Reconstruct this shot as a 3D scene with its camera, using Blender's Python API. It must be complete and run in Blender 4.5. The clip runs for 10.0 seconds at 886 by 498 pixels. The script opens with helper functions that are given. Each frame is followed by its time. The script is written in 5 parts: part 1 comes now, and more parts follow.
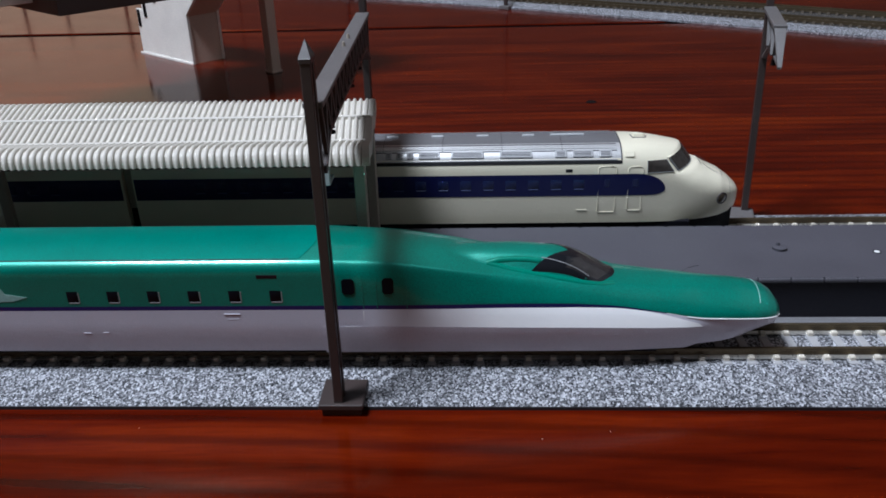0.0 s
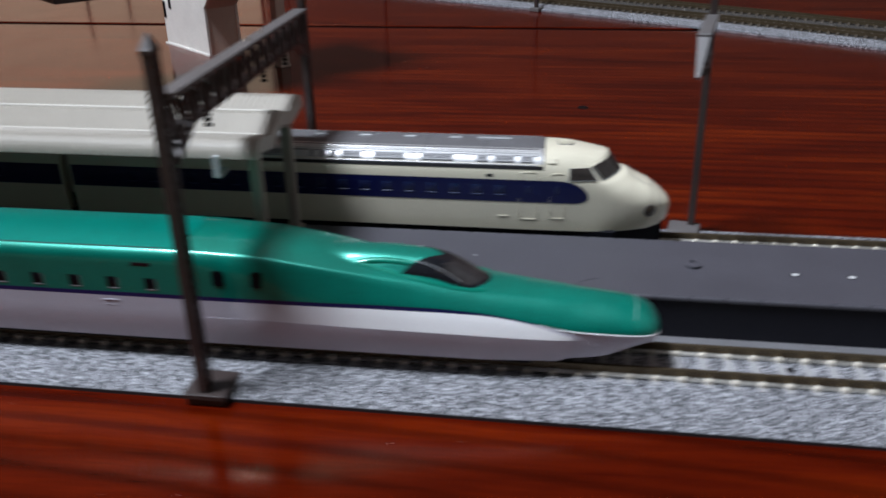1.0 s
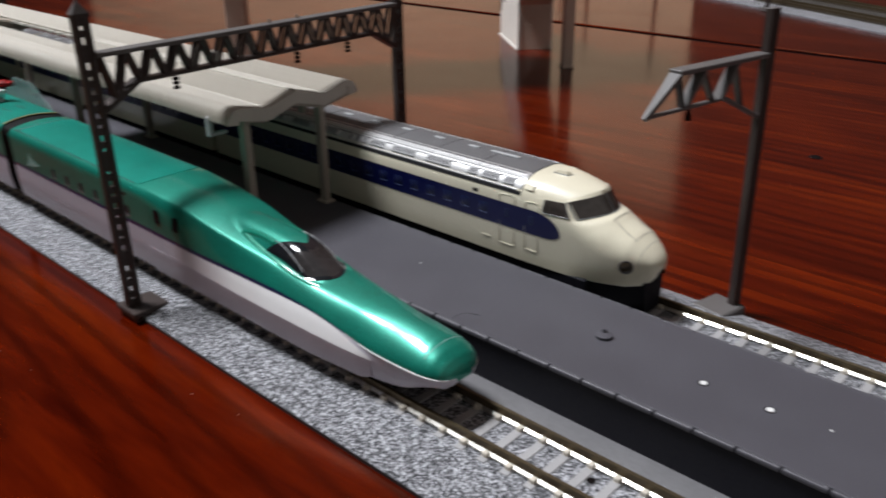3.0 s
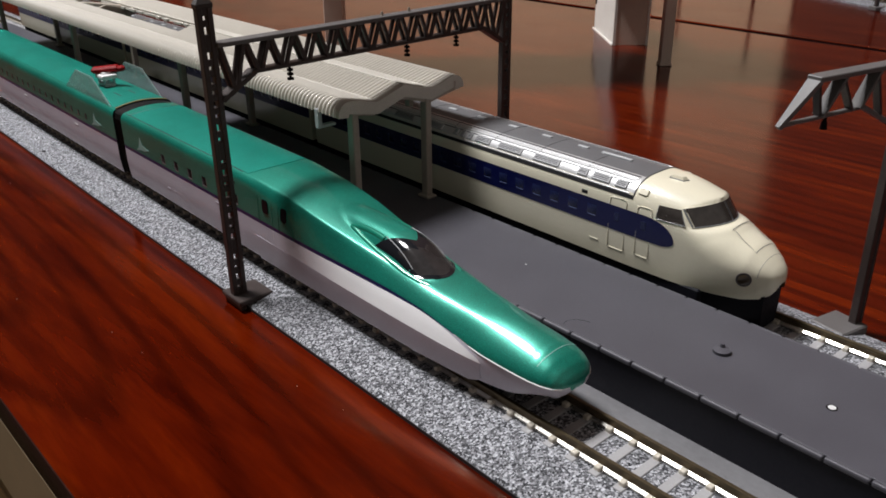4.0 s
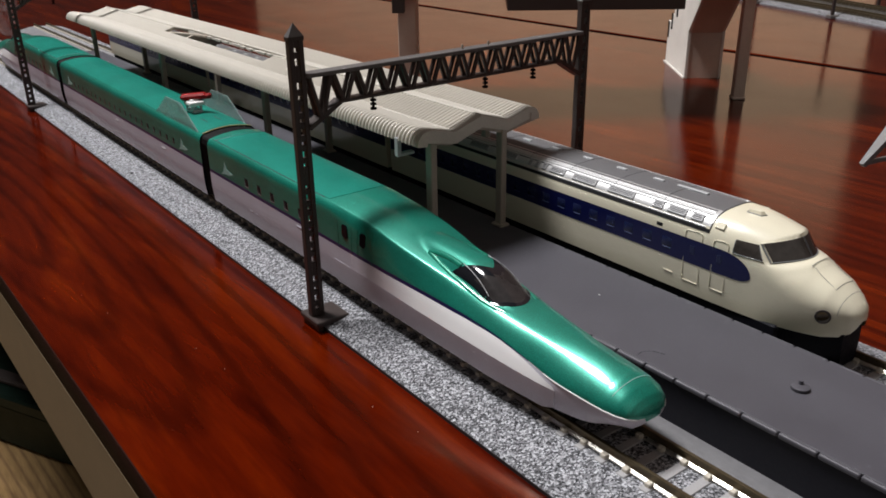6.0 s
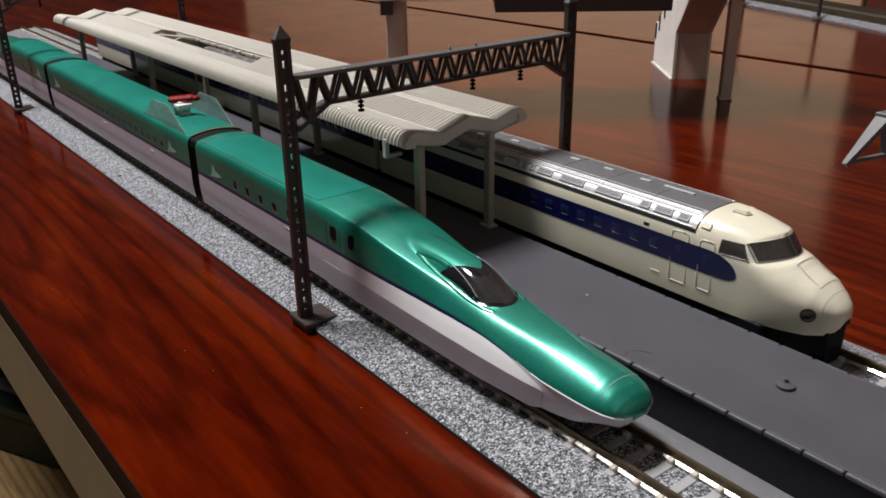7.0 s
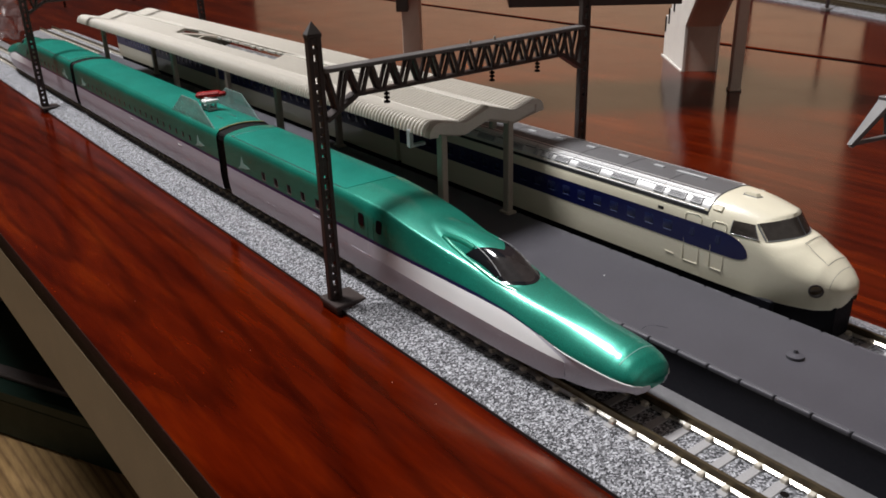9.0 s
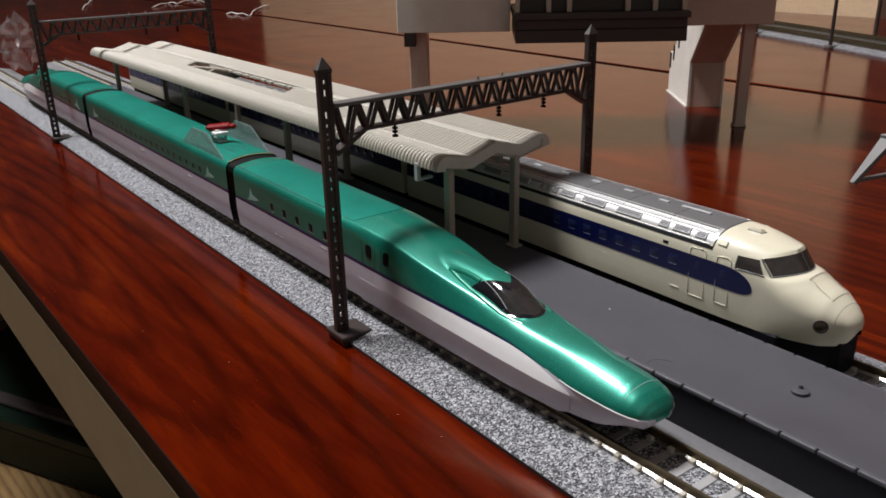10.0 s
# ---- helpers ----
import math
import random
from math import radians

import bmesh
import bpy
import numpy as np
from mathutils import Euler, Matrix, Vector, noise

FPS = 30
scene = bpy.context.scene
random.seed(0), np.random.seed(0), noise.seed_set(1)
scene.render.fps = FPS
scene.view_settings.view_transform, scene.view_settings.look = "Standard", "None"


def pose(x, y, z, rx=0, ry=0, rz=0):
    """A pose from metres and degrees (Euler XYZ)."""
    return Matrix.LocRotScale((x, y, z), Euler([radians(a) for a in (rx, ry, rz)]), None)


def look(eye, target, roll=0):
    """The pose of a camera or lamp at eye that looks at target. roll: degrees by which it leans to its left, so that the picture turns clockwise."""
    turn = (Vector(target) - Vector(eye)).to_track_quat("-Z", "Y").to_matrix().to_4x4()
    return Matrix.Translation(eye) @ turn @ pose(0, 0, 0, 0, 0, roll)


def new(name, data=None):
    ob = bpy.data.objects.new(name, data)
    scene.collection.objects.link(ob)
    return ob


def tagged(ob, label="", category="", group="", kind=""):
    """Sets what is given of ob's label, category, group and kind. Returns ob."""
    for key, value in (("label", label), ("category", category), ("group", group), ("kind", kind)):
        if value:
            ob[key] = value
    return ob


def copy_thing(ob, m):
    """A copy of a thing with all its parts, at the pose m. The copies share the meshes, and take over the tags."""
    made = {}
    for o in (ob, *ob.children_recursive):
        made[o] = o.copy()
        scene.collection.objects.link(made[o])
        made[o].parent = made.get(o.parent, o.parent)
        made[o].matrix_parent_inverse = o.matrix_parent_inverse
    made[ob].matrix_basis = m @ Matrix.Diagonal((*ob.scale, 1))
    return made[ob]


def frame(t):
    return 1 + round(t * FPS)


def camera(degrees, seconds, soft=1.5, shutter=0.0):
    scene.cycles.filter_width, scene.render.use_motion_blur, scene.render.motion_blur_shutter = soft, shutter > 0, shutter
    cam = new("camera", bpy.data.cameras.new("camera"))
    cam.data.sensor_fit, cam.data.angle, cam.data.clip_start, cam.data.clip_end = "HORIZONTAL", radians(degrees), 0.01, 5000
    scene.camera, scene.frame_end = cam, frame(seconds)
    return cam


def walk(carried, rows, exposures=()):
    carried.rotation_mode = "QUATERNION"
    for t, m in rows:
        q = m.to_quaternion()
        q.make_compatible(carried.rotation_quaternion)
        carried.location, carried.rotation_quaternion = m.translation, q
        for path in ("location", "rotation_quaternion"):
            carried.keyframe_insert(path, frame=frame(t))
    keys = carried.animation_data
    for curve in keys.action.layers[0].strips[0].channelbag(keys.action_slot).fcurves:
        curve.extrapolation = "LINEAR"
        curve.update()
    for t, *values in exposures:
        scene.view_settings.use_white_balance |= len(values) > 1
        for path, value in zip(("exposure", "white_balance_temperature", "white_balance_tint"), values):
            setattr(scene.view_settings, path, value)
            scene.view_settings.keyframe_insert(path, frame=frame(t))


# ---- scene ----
# ---- camera: millimetres on the table, degrees of yaw, pitch and roll ----
cam = camera(56.66, 10.0, soft=1.7, shutter=0.4)
ROWS = [
    (0, 2.48, 2.84, 100.47, 2.984, -25.446, -1.737),
    (0.5, 2.83, 3.99, 100.59, 3.005, -25.611, -1.664),
    (0.8, 14.50, 4.86, 98.38, 5.793, -25.140, -1.092),
    (1, 42.63, 7.88, 99.12, 8.565, -25.312, -0.998),
    (1.2, 75.43, 17.85, 97.67, 13.047, -25.057, -0.927),
    (1.5, 104.46, 29.81, 97.53, 20.287, -24.994, -0.867),
    (1.7, 120.40, 39.27, 96.48, 25.178, -24.537, -0.814),
    (2, 134.57, 53.58, 96.80, 32.783, -24.869, -1.029),
    (2.5, 148.57, 53.99, 96.62, 38.237, -24.839, -0.934),
    (3, 148.64, 61.52, 96.75, 43.178, -24.557, -0.870),
    (3.2, 143.58, 59.70, 96.96, 46.951, -24.640, -1.139),
    (4.3, 139.86, 57.91, 97.51, 48.644, -25.098, -0.704),
    (4.5, 140.03, 58.39, 97.36, 48.793, -25.014, -0.909),
    (5, 141.36, 55.94, 99.02, 49.501, -24.478, -0.842),
    (5.5, 140.24, 53.01, 98.82, 53.262, -23.188, -0.880),
    (7, 141.12, 53.11, 98.94, 52.285, -23.018, -0.866),
    (7.5, 146.18, 44.52, 98.91, 52.530, -23.145, -0.832),
    (8, 145.87, 43.98, 98.73, 52.802, -23.322, -0.930),
    (8.5, 145.97, 44.10, 99.12, 53.162, -23.449, -1.383),
    (9, 146.99, 43.98, 99.80, 52.999, -23.200, -1.675),
    (9.5, 148.07, 42.50, 100.76, 53.231, -21.436, -1.233),
    (10, 147.96, 42.81, 100.69, 53.314, -20.992, -1.328),
]
walk(cam, [(t, pose(x / 1000, y / 1000, z / 1000, 90 + pitch, 0, yaw) @ pose(0, 0, 0, 0, 0, roll)) for t, x, y, z, yaw, pitch, roll in ROWS],
     exposures=[(0, -0.17, 5750, 10), (0.8, -0.17, 5850, 10), (2, -0.17, 6400, 10), (3.2, -0.17, 6550, 11), (4.5, -0.17, 6850, 12), (10, -0.17, 6850, 12)])

# ---- world and lights ----
world = bpy.data.worlds.new("room_air")
scene.world = world
world.use_nodes = True
world.node_tree.nodes["Background"].inputs["Color"].default_value = (0.9, 0.8, 0.7, 1)
world.node_tree.nodes["Background"].inputs["Strength"].default_value = 0.002

LAMP_AT = (-0.53, -0.07, 1.40)
lamp_data = bpy.data.lights.new("ceiling_lamp_light", "POINT")
lamp_data.shadow_soft_size, lamp_data.energy, lamp_data.color = 0.19, 144.0, (0.93, 0.955, 1.0)
lamp_light = new("ceiling_lamp_light", lamp_data)
lamp_light.matrix_world = look(LAMP_AT, (LAMP_AT[0], LAMP_AT[1] + 0.001, 0))

MM = 0.001


# ---- materials ----
def mat(name, base, rough=0.5, metal=0.0, coat=0.0, coat_rough=0.1, spec=0.5):
    m = bpy.data.materials.new(name)
    m.use_nodes = True
    b = m.node_tree.nodes["Principled BSDF"]
    b.inputs["Base Color"].default_value = (*base, 1)
    b.inputs["Roughness"].default_value = rough
    b.inputs["Metallic"].default_value = metal
    b.inputs["Coat Weight"].default_value = coat
    b.inputs["Coat Roughness"].default_value = coat_rough
    b.inputs["Specular IOR Level"].default_value = spec
    return m


def node(m, kind, **values):
    n = m.node_tree.nodes.new(kind)
    for key, value in values.items():
        n.inputs[key.replace("_", " ")].default_value = value
    return n


def link(m, a, b):
    m.node_tree.links.new(a, b)


def coords(m, stretch=(1, 1, 1), turn=0.0):
    """Object coordinates in millimetres, stretched."""
    c = m.node_tree.nodes.new("ShaderNodeTexCoord")
    g = m.node_tree.nodes.new("ShaderNodeMapping")
    g.inputs["Scale"].default_value = tuple(1000 * s for s in stretch)
    g.inputs["Rotation"].default_value = (0, 0, radians(turn))
    link(m, c.outputs["Object"], g.inputs["Vector"])
    return g.outputs["Vector"]


def noise_tex(m, vec, size, detail=4.0, rough=0.55, distort=0.0):
    """Noise whose features are about size millimetres."""
    n = node(m, "ShaderNodeTexNoise", Scale=1.0 / size, Detail=detail, Roughness=rough, Distortion=distort)
    link(m, vec, n.inputs["Vector"])
    return n.outputs["Fac"]


def ramp(m, fac, stops):
    r = m.node_tree.nodes.new("ShaderNodeValToRGB")
    while len(r.color_ramp.elements) < len(stops):
        r.color_ramp.elements.new(0.5)
    for e, (p, c) in zip(r.color_ramp.elements, stops):
        e.position, e.color = p, (*c, 1) if len(c) == 3 else c
    link(m, fac, r.inputs["Fac"])
    return r.outputs["Color"]


def mix(m, fac, a, b, how="MIX"):
    n = m.node_tree.nodes.new("ShaderNodeMix")
    n.data_type, n.blend_type = "RGBA", how
    for sock, v in ((n.inputs[0], fac), (n.inputs[6], a), (n.inputs[7], b)):
        if isinstance(v, (int, float)):
            sock.default_value = v
        elif isinstance(v, tuple):
            sock.default_value = (*v, 1)
        else:
            link(m, v, sock)
    return n.outputs[2]


def bump(m, height, strength, mm):
    b = node(m, "ShaderNodeBump", Strength=strength, Distance=mm * MM)
    link(m, height, b.inputs["Height"])
    link(m, b.outputs["Normal"], m.node_tree.nodes["Principled BSDF"].inputs["Normal"])


def shade(m, socket, out):
    link(m, out, m.node_tree.nodes["Principled BSDF"].inputs[socket])


def worn(name, base, rough=0.5, metal=0.0, grain=0.6, depth=0.03, vary=0.12, coat=0.0, spec=0.5, rough_vary=0.12):
    """A moulded or painted surface with fine grain, faint cloudy wear and uneven gloss."""
    m = mat(name, base, rough, metal, coat, 0.12, spec)
    v = coords(m)
    fine, cloud = noise_tex(m, v, grain, 3), noise_tex(m, v, 14.0, 4)
    both = mix(m, 0.45, fine, cloud)
    lo, hi = tuple(c * (1 - vary) for c in base), tuple(min(1, c * (1 + vary)) for c in base)
    shade(m, "Base Color", ramp(m, both, [(0.3, lo), (0.7, hi)]))
    a, b = max(0.02, rough - rough_vary), min(1, rough + rough_vary)
    shade(m, "Roughness", ramp(m, both, [(0.3, (a, a, a)), (0.7, (b, b, b))]))
    bump(m, fine, 0.5, depth)
    return m


def table_wood(name, dark, mid, light, rough, along=(1, 1, 1), turn=0.0):
    m = mat(name, mid, rough, 0, 0.0, 0.06, 0.32)
    v = coords(m, (0.12 * along[0], 1.0 * along[1], 1.0 * along[2]), turn)
    broad = noise_tex(m, v, 22.0, 3, 0.5, 1.6)
    streak = noise_tex(m, v, 6.0, 4, 0.6, 1.0)
    v2 = coords(m, (0.10 * along[0], 1.0 * along[1], 1.0 * along[2]), turn)
    pores = noise_tex(m, v2, 1.1, 4, 0.6)
    f = mix(m, 0.34, broad, streak)
    c = ramp(m, f, [(0.34, dark), (0.5, mid), (0.66, light)])
    # plain-sawn figure: long nested arcs
    rings = m.node_tree.nodes.new("ShaderNodeTexWave")
    rings.wave_type, rings.rings_direction = "RINGS", "Z"
    for key, value in (("Scale", 0.05), ("Distortion", 3.0), ("Detail", 2.0), ("Detail Scale", 0.35), ("Detail Roughness", 0.6)):
        rings.inputs[key].default_value = value
    shift = node(m, "ShaderNodeVectorMath")
    shift.operation = "ADD"
    shift.inputs[1].default_value = (11.0 * along[0], -12.0 * along[1], 0)
    link(m, v, shift.inputs[0])
    link(m, shift.outputs["Vector"], rings.inputs["Vector"])
    c = mix(m, 0.7, c, ramp(m, rings.outputs["Fac"], [(0.0, (0.5, 0.44, 0.44)), (0.35, (1, 1, 1)), (1.0, (1.12, 1.15, 1.1))]), "MULTIPLY")
    c = mix(m, 0.24, c, ramp(m, pores, [(0.34, (0.5, 0.45, 0.45)), (0.5, (1, 1, 1)), (0.68, (1.4, 1.5, 1.5))]), "MULTIPLY")
    shade(m, "Base Color", c)
    smear = noise_tex(m, coords(m), 40.0, 4)
    shade(m, "Roughness", ramp(m, smear, [(0.3, (rough * 0.75,) * 3), (0.7, (rough * 1.3,) * 3)]))
    bump(m, pores, 0.12, 0.05)
    return m


TABLE = table_wood("table_veneer", (0.035, 0.0017, 0.0002), (0.072, 0.0048, 0.0004), (0.125, 0.0120, 0.0006), 0.14)
TABLE.node_tree.nodes["Principled BSDF"].inputs["Specular Tint"].default_value = (1.0, 0.50, 0.26, 1)
LIP = worn("table_edge_brown", (0.016, 0.005, 0.003), 0.75, grain=1.0, depth=0.005, spec=0.06)
APRON = worn("table_apron_beige", (0.27, 0.205, 0.13), 0.8, grain=0.8, depth=0.01, spec=0.1)
GROOVE = worn("seam_shade_strip", (0.006, 0.003, 0.003), 0.9, spec=0.0)
FLOORING = table_wood("floor_wood", (0.13, 0.075, 0.03), (0.22, 0.135, 0.058), (0.30, 0.19, 0.085), 0.4)
WALLPAPER = worn("wallpaper", (0.62, 0.45, 0.29), 0.85, grain=3.0, depth=0.2)
# unseen east wall; its grey level is set as fill for fronts facing it
EASTWALL = worn("east_wall_fill_grey", (0.20, 0.185, 0.17), 0.85, grain=3.0, depth=0.2)
# unseen walls and ceiling, coloured near-black to keep bounce light low
DIMWALL = worn("unseen_wall_dimmed", (0.02, 0.015, 0.012), 0.8, grain=3.0)
CEILING = worn("unseen_ceiling_dimmed", (0.02, 0.017, 0.014), 0.9, grain=4.0)
# for added wall parts that darken the table's reflection beside the cream wall
DARKWALL = worn("reflection_bound_brown", (0.085, 0.045, 0.034), 0.9, grain=3.0, spec=0.1)
BOXGREEN = worn("dark_green_plastic", (0.005, 0.016, 0.011), 0.5, spec=0.2)


def ballast_mat(name, low, high):
    m = mat(name, low, 0.75)
    v = coords(m)
    n = m.node_tree.nodes.new("ShaderNodeTexVoronoi")
    n.inputs["Scale"].default_value = 1 / 0.36
    link(m, v, n.inputs["Vector"])
    bw = m.node_tree.nodes.new("ShaderNodeRGBToBW")
    link(m, n.outputs["Color"], bw.inputs["Color"])
    cells = mix(m, 0.35, bw.outputs["Val"], noise_tex(m, v, 0.28, 2))
    c = ramp(m, cells, [(0.30, low), (0.5, tuple(0.6 * a + 0.4 * b for a, b in zip(low, high))), (0.64, high), (0.78, tuple(min(0.8, 1.7 * h) for h in high))])
    c = mix(m, 0.25, c, ramp(m, noise_tex(m, v, 18.0, 3), [(0.3, (0.6, 0.6, 0.62)), (0.7, (1, 1, 1))]), "MULTIPLY")
    shade(m, "Base Color", c)
    bump(m, mix(m, 0.5, n.outputs["Distance"], cells), 0.9, 0.35)
    return m


BALLAST = ballast_mat("grey_ballast", (0.014, 0.015, 0.019), (0.40, 0.405, 0.43))
SHOULDER = worn("bare_grey_bed", (0.17, 0.168, 0.175), 0.6, grain=1.2, vary=0.18)
BALLAST_EDGE = worn("ballast_base_black", (0.02, 0.02, 0.022), 0.6)
TIE = worn("sleeper_grey", (0.36, 0.355, 0.36), 0.55, grain=0.3)
RAILWEB = worn("rail_web_bronze", (0.13, 0.10, 0.06), 0.42, 0.75, grain=0.6)
CHAIR = worn("rail_clip_tan", (0.62, 0.57, 0.48), 0.5, grain=0.2)
RAIL = worn("nickel_rail", (0.82, 0.79, 0.72), 0.3, 0.9, grain=0.8, depth=0.01, rough_vary=0.06)
PLATFORM = worn("platform_dark_grey", (0.068, 0.066, 0.078), 0.5, grain=0.35, depth=0.03, vary=0.10)
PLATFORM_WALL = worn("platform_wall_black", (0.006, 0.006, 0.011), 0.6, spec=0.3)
WHITE = worn("white_plastic", (0.75, 0.75, 0.74), 0.45)
CANOPY = worn("canopy_ivory_plastic", (0.54, 0.51, 0.45), 0.5, grain=0.5)
POST = worn("post_beige_plastic", (0.36, 0.31, 0.255), 0.5)
POLE = worn("gantry_brown_plastic", (0.042, 0.030, 0.027), 0.42, grain=0.4)
POLE_GREY = worn("gantry_grey_and_lit_plastic", (0.115, 0.108, 0.106), 0.45, grain=0.4)


def paint(name, base, rough=0.3, flake=0.0, coat=0.6, coat_rough=0.05):
    m = mat(name, base, rough, 0.0, coat, coat_rough, 0.5)
    v = coords(m)
    n = noise_tex(m, v, 0.16, 2)
    cloud = noise_tex(m, v, 20.0, 3)
    lo, hi = tuple(c * (1 - 0.25 * flake - 0.04) for c in base), tuple(min(1, c * (1 + 0.35 * flake + 0.04)) for c in base)
    shade(m, "Base Color", ramp(m, mix(m, 0.3, n, cloud), [(0.35, lo), (0.65, hi)]))
    m.node_tree.nodes["Principled BSDF"].inputs["Metallic"].default_value = 0.35 * flake
    bump(m, n, 0.15 + 0.25 * flake, 0.01)
    return m


GREEN = paint("metallic_green_paint", (0.001, 0.235, 0.166), 0.40, 1.2, 0.8, 0.11)
GREEN.node_tree.nodes["Principled BSDF"].inputs["Specular IOR Level"].default_value = 0.6
GREEN.node_tree.nodes["Principled BSDF"].inputs["Metallic"].default_value = 0.45
GREEN.node_tree.nodes["Principled BSDF"].inputs["IOR"].default_value = 1.6
TEAL = paint("satin_teal_roof_paint", (0.003, 0.205, 0.155), 0.45, 1.0, 0.2, 0.25)
TEAL.node_tree.nodes["Principled BSDF"].inputs["Specular IOR Level"].default_value = 0.25
RIDGE = paint("polished_green_edge", (0.003, 0.215, 0.140), 0.3, 0.6, 1.0, 0.03)
BLUE = paint("dark_blue_stripe", (0.008, 0.010, 0.085), 0.3)
SILVER = paint("pale_lilac_grey_paint", (0.54, 0.53, 0.60), 0.4, 0.25, 0.3)
BRIGHTWHITE = paint("bright_white_paint", (0.80, 0.80, 0.80), 0.3)
BLADE = paint("blade_painted_highlight", (0.80, 0.80, 0.80), 0.3)
# the flank's highlight is put into the colour and fades out towards the rear
blade_x = node(BLADE, "ShaderNodeSeparateXYZ")
link(BLADE, coords(BLADE), blade_x.inputs[0])
blade_t = node(BLADE, "ShaderNodeMapRange", From_Min=-22.0, From_Max=6.0)
link(BLADE, blade_x.outputs[0], blade_t.inputs[0])
shade(BLADE, "Base Color", ramp(BLADE, blade_t.outputs[0], [(0.0, (0.54, 0.53, 0.60)), (1.0, (0.84, 0.84, 0.84))]))
IVORY = paint("ivory_paint", (0.78, 0.73, 0.57), 0.34)
NAVY = paint("navy_blue_paint", (0.0012, 0.0036, 0.056), 0.35, 0.0, 0.25)
ROOFGREY = paint("silver_grey_roof", (0.70, 0.70, 0.70), 0.36, 0.5)
ROOFGREY.node_tree.nodes["Principled BSDF"].inputs["Metallic"].default_value = 0.55
ROOFTOP = worn("matt_grey_roof_centre", (0.13, 0.13, 0.135), 0.4, grain=0.4)
LOUVRE = worn("louvre_grey", (0.40, 0.40, 0.41), 0.5)
LOUVRE_LINE = worn("louvre_slot_grey", (0.17, 0.17, 0.175), 0.5)
ROOFLINE = worn("roof_dark_line", (0.06, 0.06, 0.065), 0.5)
UNDER = worn("underframe_black", (0.004, 0.004, 0.008), 0.7, spec=0.2)
RUBBER = worn("gangway_black_rubber", (0.006, 0.006, 0.006), 0.75, spec=0.2)
WINDOW = mat("dark_window_glass", (0.010, 0.011, 0.014), 0.12, 0, 0.3, 0.03, 0.5)
SMOKE = worn("smoked_screen", (0.034, 0.031, 0.031), 0.12, grain=3.0, depth=0.0, vary=0.6, spec=0.6, rough_vary=0.03)
BLUEGLASS = mat("blue_tinted_window", (0.012, 0.018, 0.065), 0.2, 0, 0.2, 0.05, 0.5)
PALEBLUE = mat("pale_blue_window_rim", (0.05, 0.07, 0.17), 0.3)
SIDEGLASS = mat("dark_side_window_glass", (0.003, 0.004, 0.007), 0.3, 0, 0.0, 0.03, 0.2)
GUTTER = worn("gutter_dark_grey", (0.016, 0.016, 0.018), 0.6, spec=0.2)
CABGLASS = worn("brown_cab_glass", (0.040, 0.034, 0.030), 0.13, grain=2.0, depth=0.0, vary=0.5, spec=0.7, rough_vary=0.03)
CLEAR = worn("clear_plastic_rim", (0.22, 0.23, 0.23), 0.15, spec=0.8)
PALE_EMBLEM = worn("pale_green_print", (0.24, 0.42, 0.38), 0.45)
RED = worn("red_plastic", (0.26, 0.004, 0.005), 0.5, spec=0.2)
GREY_LIGHT = worn("light_grey_plastic", (0.42, 0.43, 0.44), 0.4)
SCREEN = worn("screen_grey_green", (0.42, 0.50, 0.50), 0.2)
SCREEN.node_tree.nodes["Principled BSDF"].inputs["Transmission Weight"].default_value = 0.55
SCREEN.node_tree.nodes["Principled BSDF"].inputs["IOR"].default_value = 1.1
SCREEN.node_tree.nodes["Principled BSDF"].inputs["Alpha"].default_value = 0.55
YELLOW = worn("dull_gold_band", (0.28, 0.24, 0.10), 0.4)
DARKHOLE = worn("hole_dark", (0.01, 0.008, 0.008), 0.9, spec=0.0)
LENS = mat("headlight_lens", (0.055, 0.038, 0.022), 0.15, 0, 0.5, 0.05)
STATION_WALL = worn("station_beige_wall", (0.66, 0.55, 0.46), 0.55)
BALLAST_FAR = ballast_mat("brown_grey_ballast", (0.020, 0.018, 0.016), (0.10, 0.092, 0.082))
TIE_FAR = worn("sleeper_brown", (0.11, 0.09, 0.07), 0.5, grain=0.3)
WRAP = worn("clear_plastic_wrap", (0.6, 0.6, 0.6), 0.12, spec=0.9)
WRAP.node_tree.nodes["Principled BSDF"].inputs["Alpha"].default_value = 0.07
CABLE = worn("white_cable", (0.7, 0.68, 0.66), 0.4)
STATION_DARK = worn("station_dark_brown", (0.06, 0.048, 0.045), 0.5)
STAIR_WHITE = worn("stair_cream_wall", (0.82, 0.79, 0.73), 0.55)


# ---- building helpers (all lengths in millimetres) ----
def thing(name, label, category, group="", kind="", at=(0, 0, 0), rz=0.0):
    e = new(name)
    e.empty_display_size = 0.005
    e.matrix_world = pose(at[0] * MM, at[1] * MM, at[2] * MM, 0, 0, rz)
    return tagged(e, label, category, group, kind)


def mesh_of(name, bm, materials, smooth=None):
    bmesh.ops.scale(bm, vec=(MM, MM, MM), verts=bm.verts)
    me = bpy.data.meshes.new(name)
    if smooth is not None:
        for f in bm.faces:
            f.smooth = True
        for e in bm.edges:
            if len(e.link_faces) == 2 and e.calc_face_angle(0) > radians(smooth):
                e.smooth = False
    bm.to_mesh(me)
    bm.free()
    for m in materials if isinstance(materials, (list, tuple)) else [materials]:
        me.materials.append(m)
    return me


def part(name, bm, material, parent, label="", smooth=None):
    ob = new(name, mesh_of(name, bm, material, smooth))
    ob.parent = parent
    return tagged(ob, label)


def piece(name, me, parent, m):
    ob = new(name, me)
    ob.parent = parent
    ob.matrix_local = m
    return ob


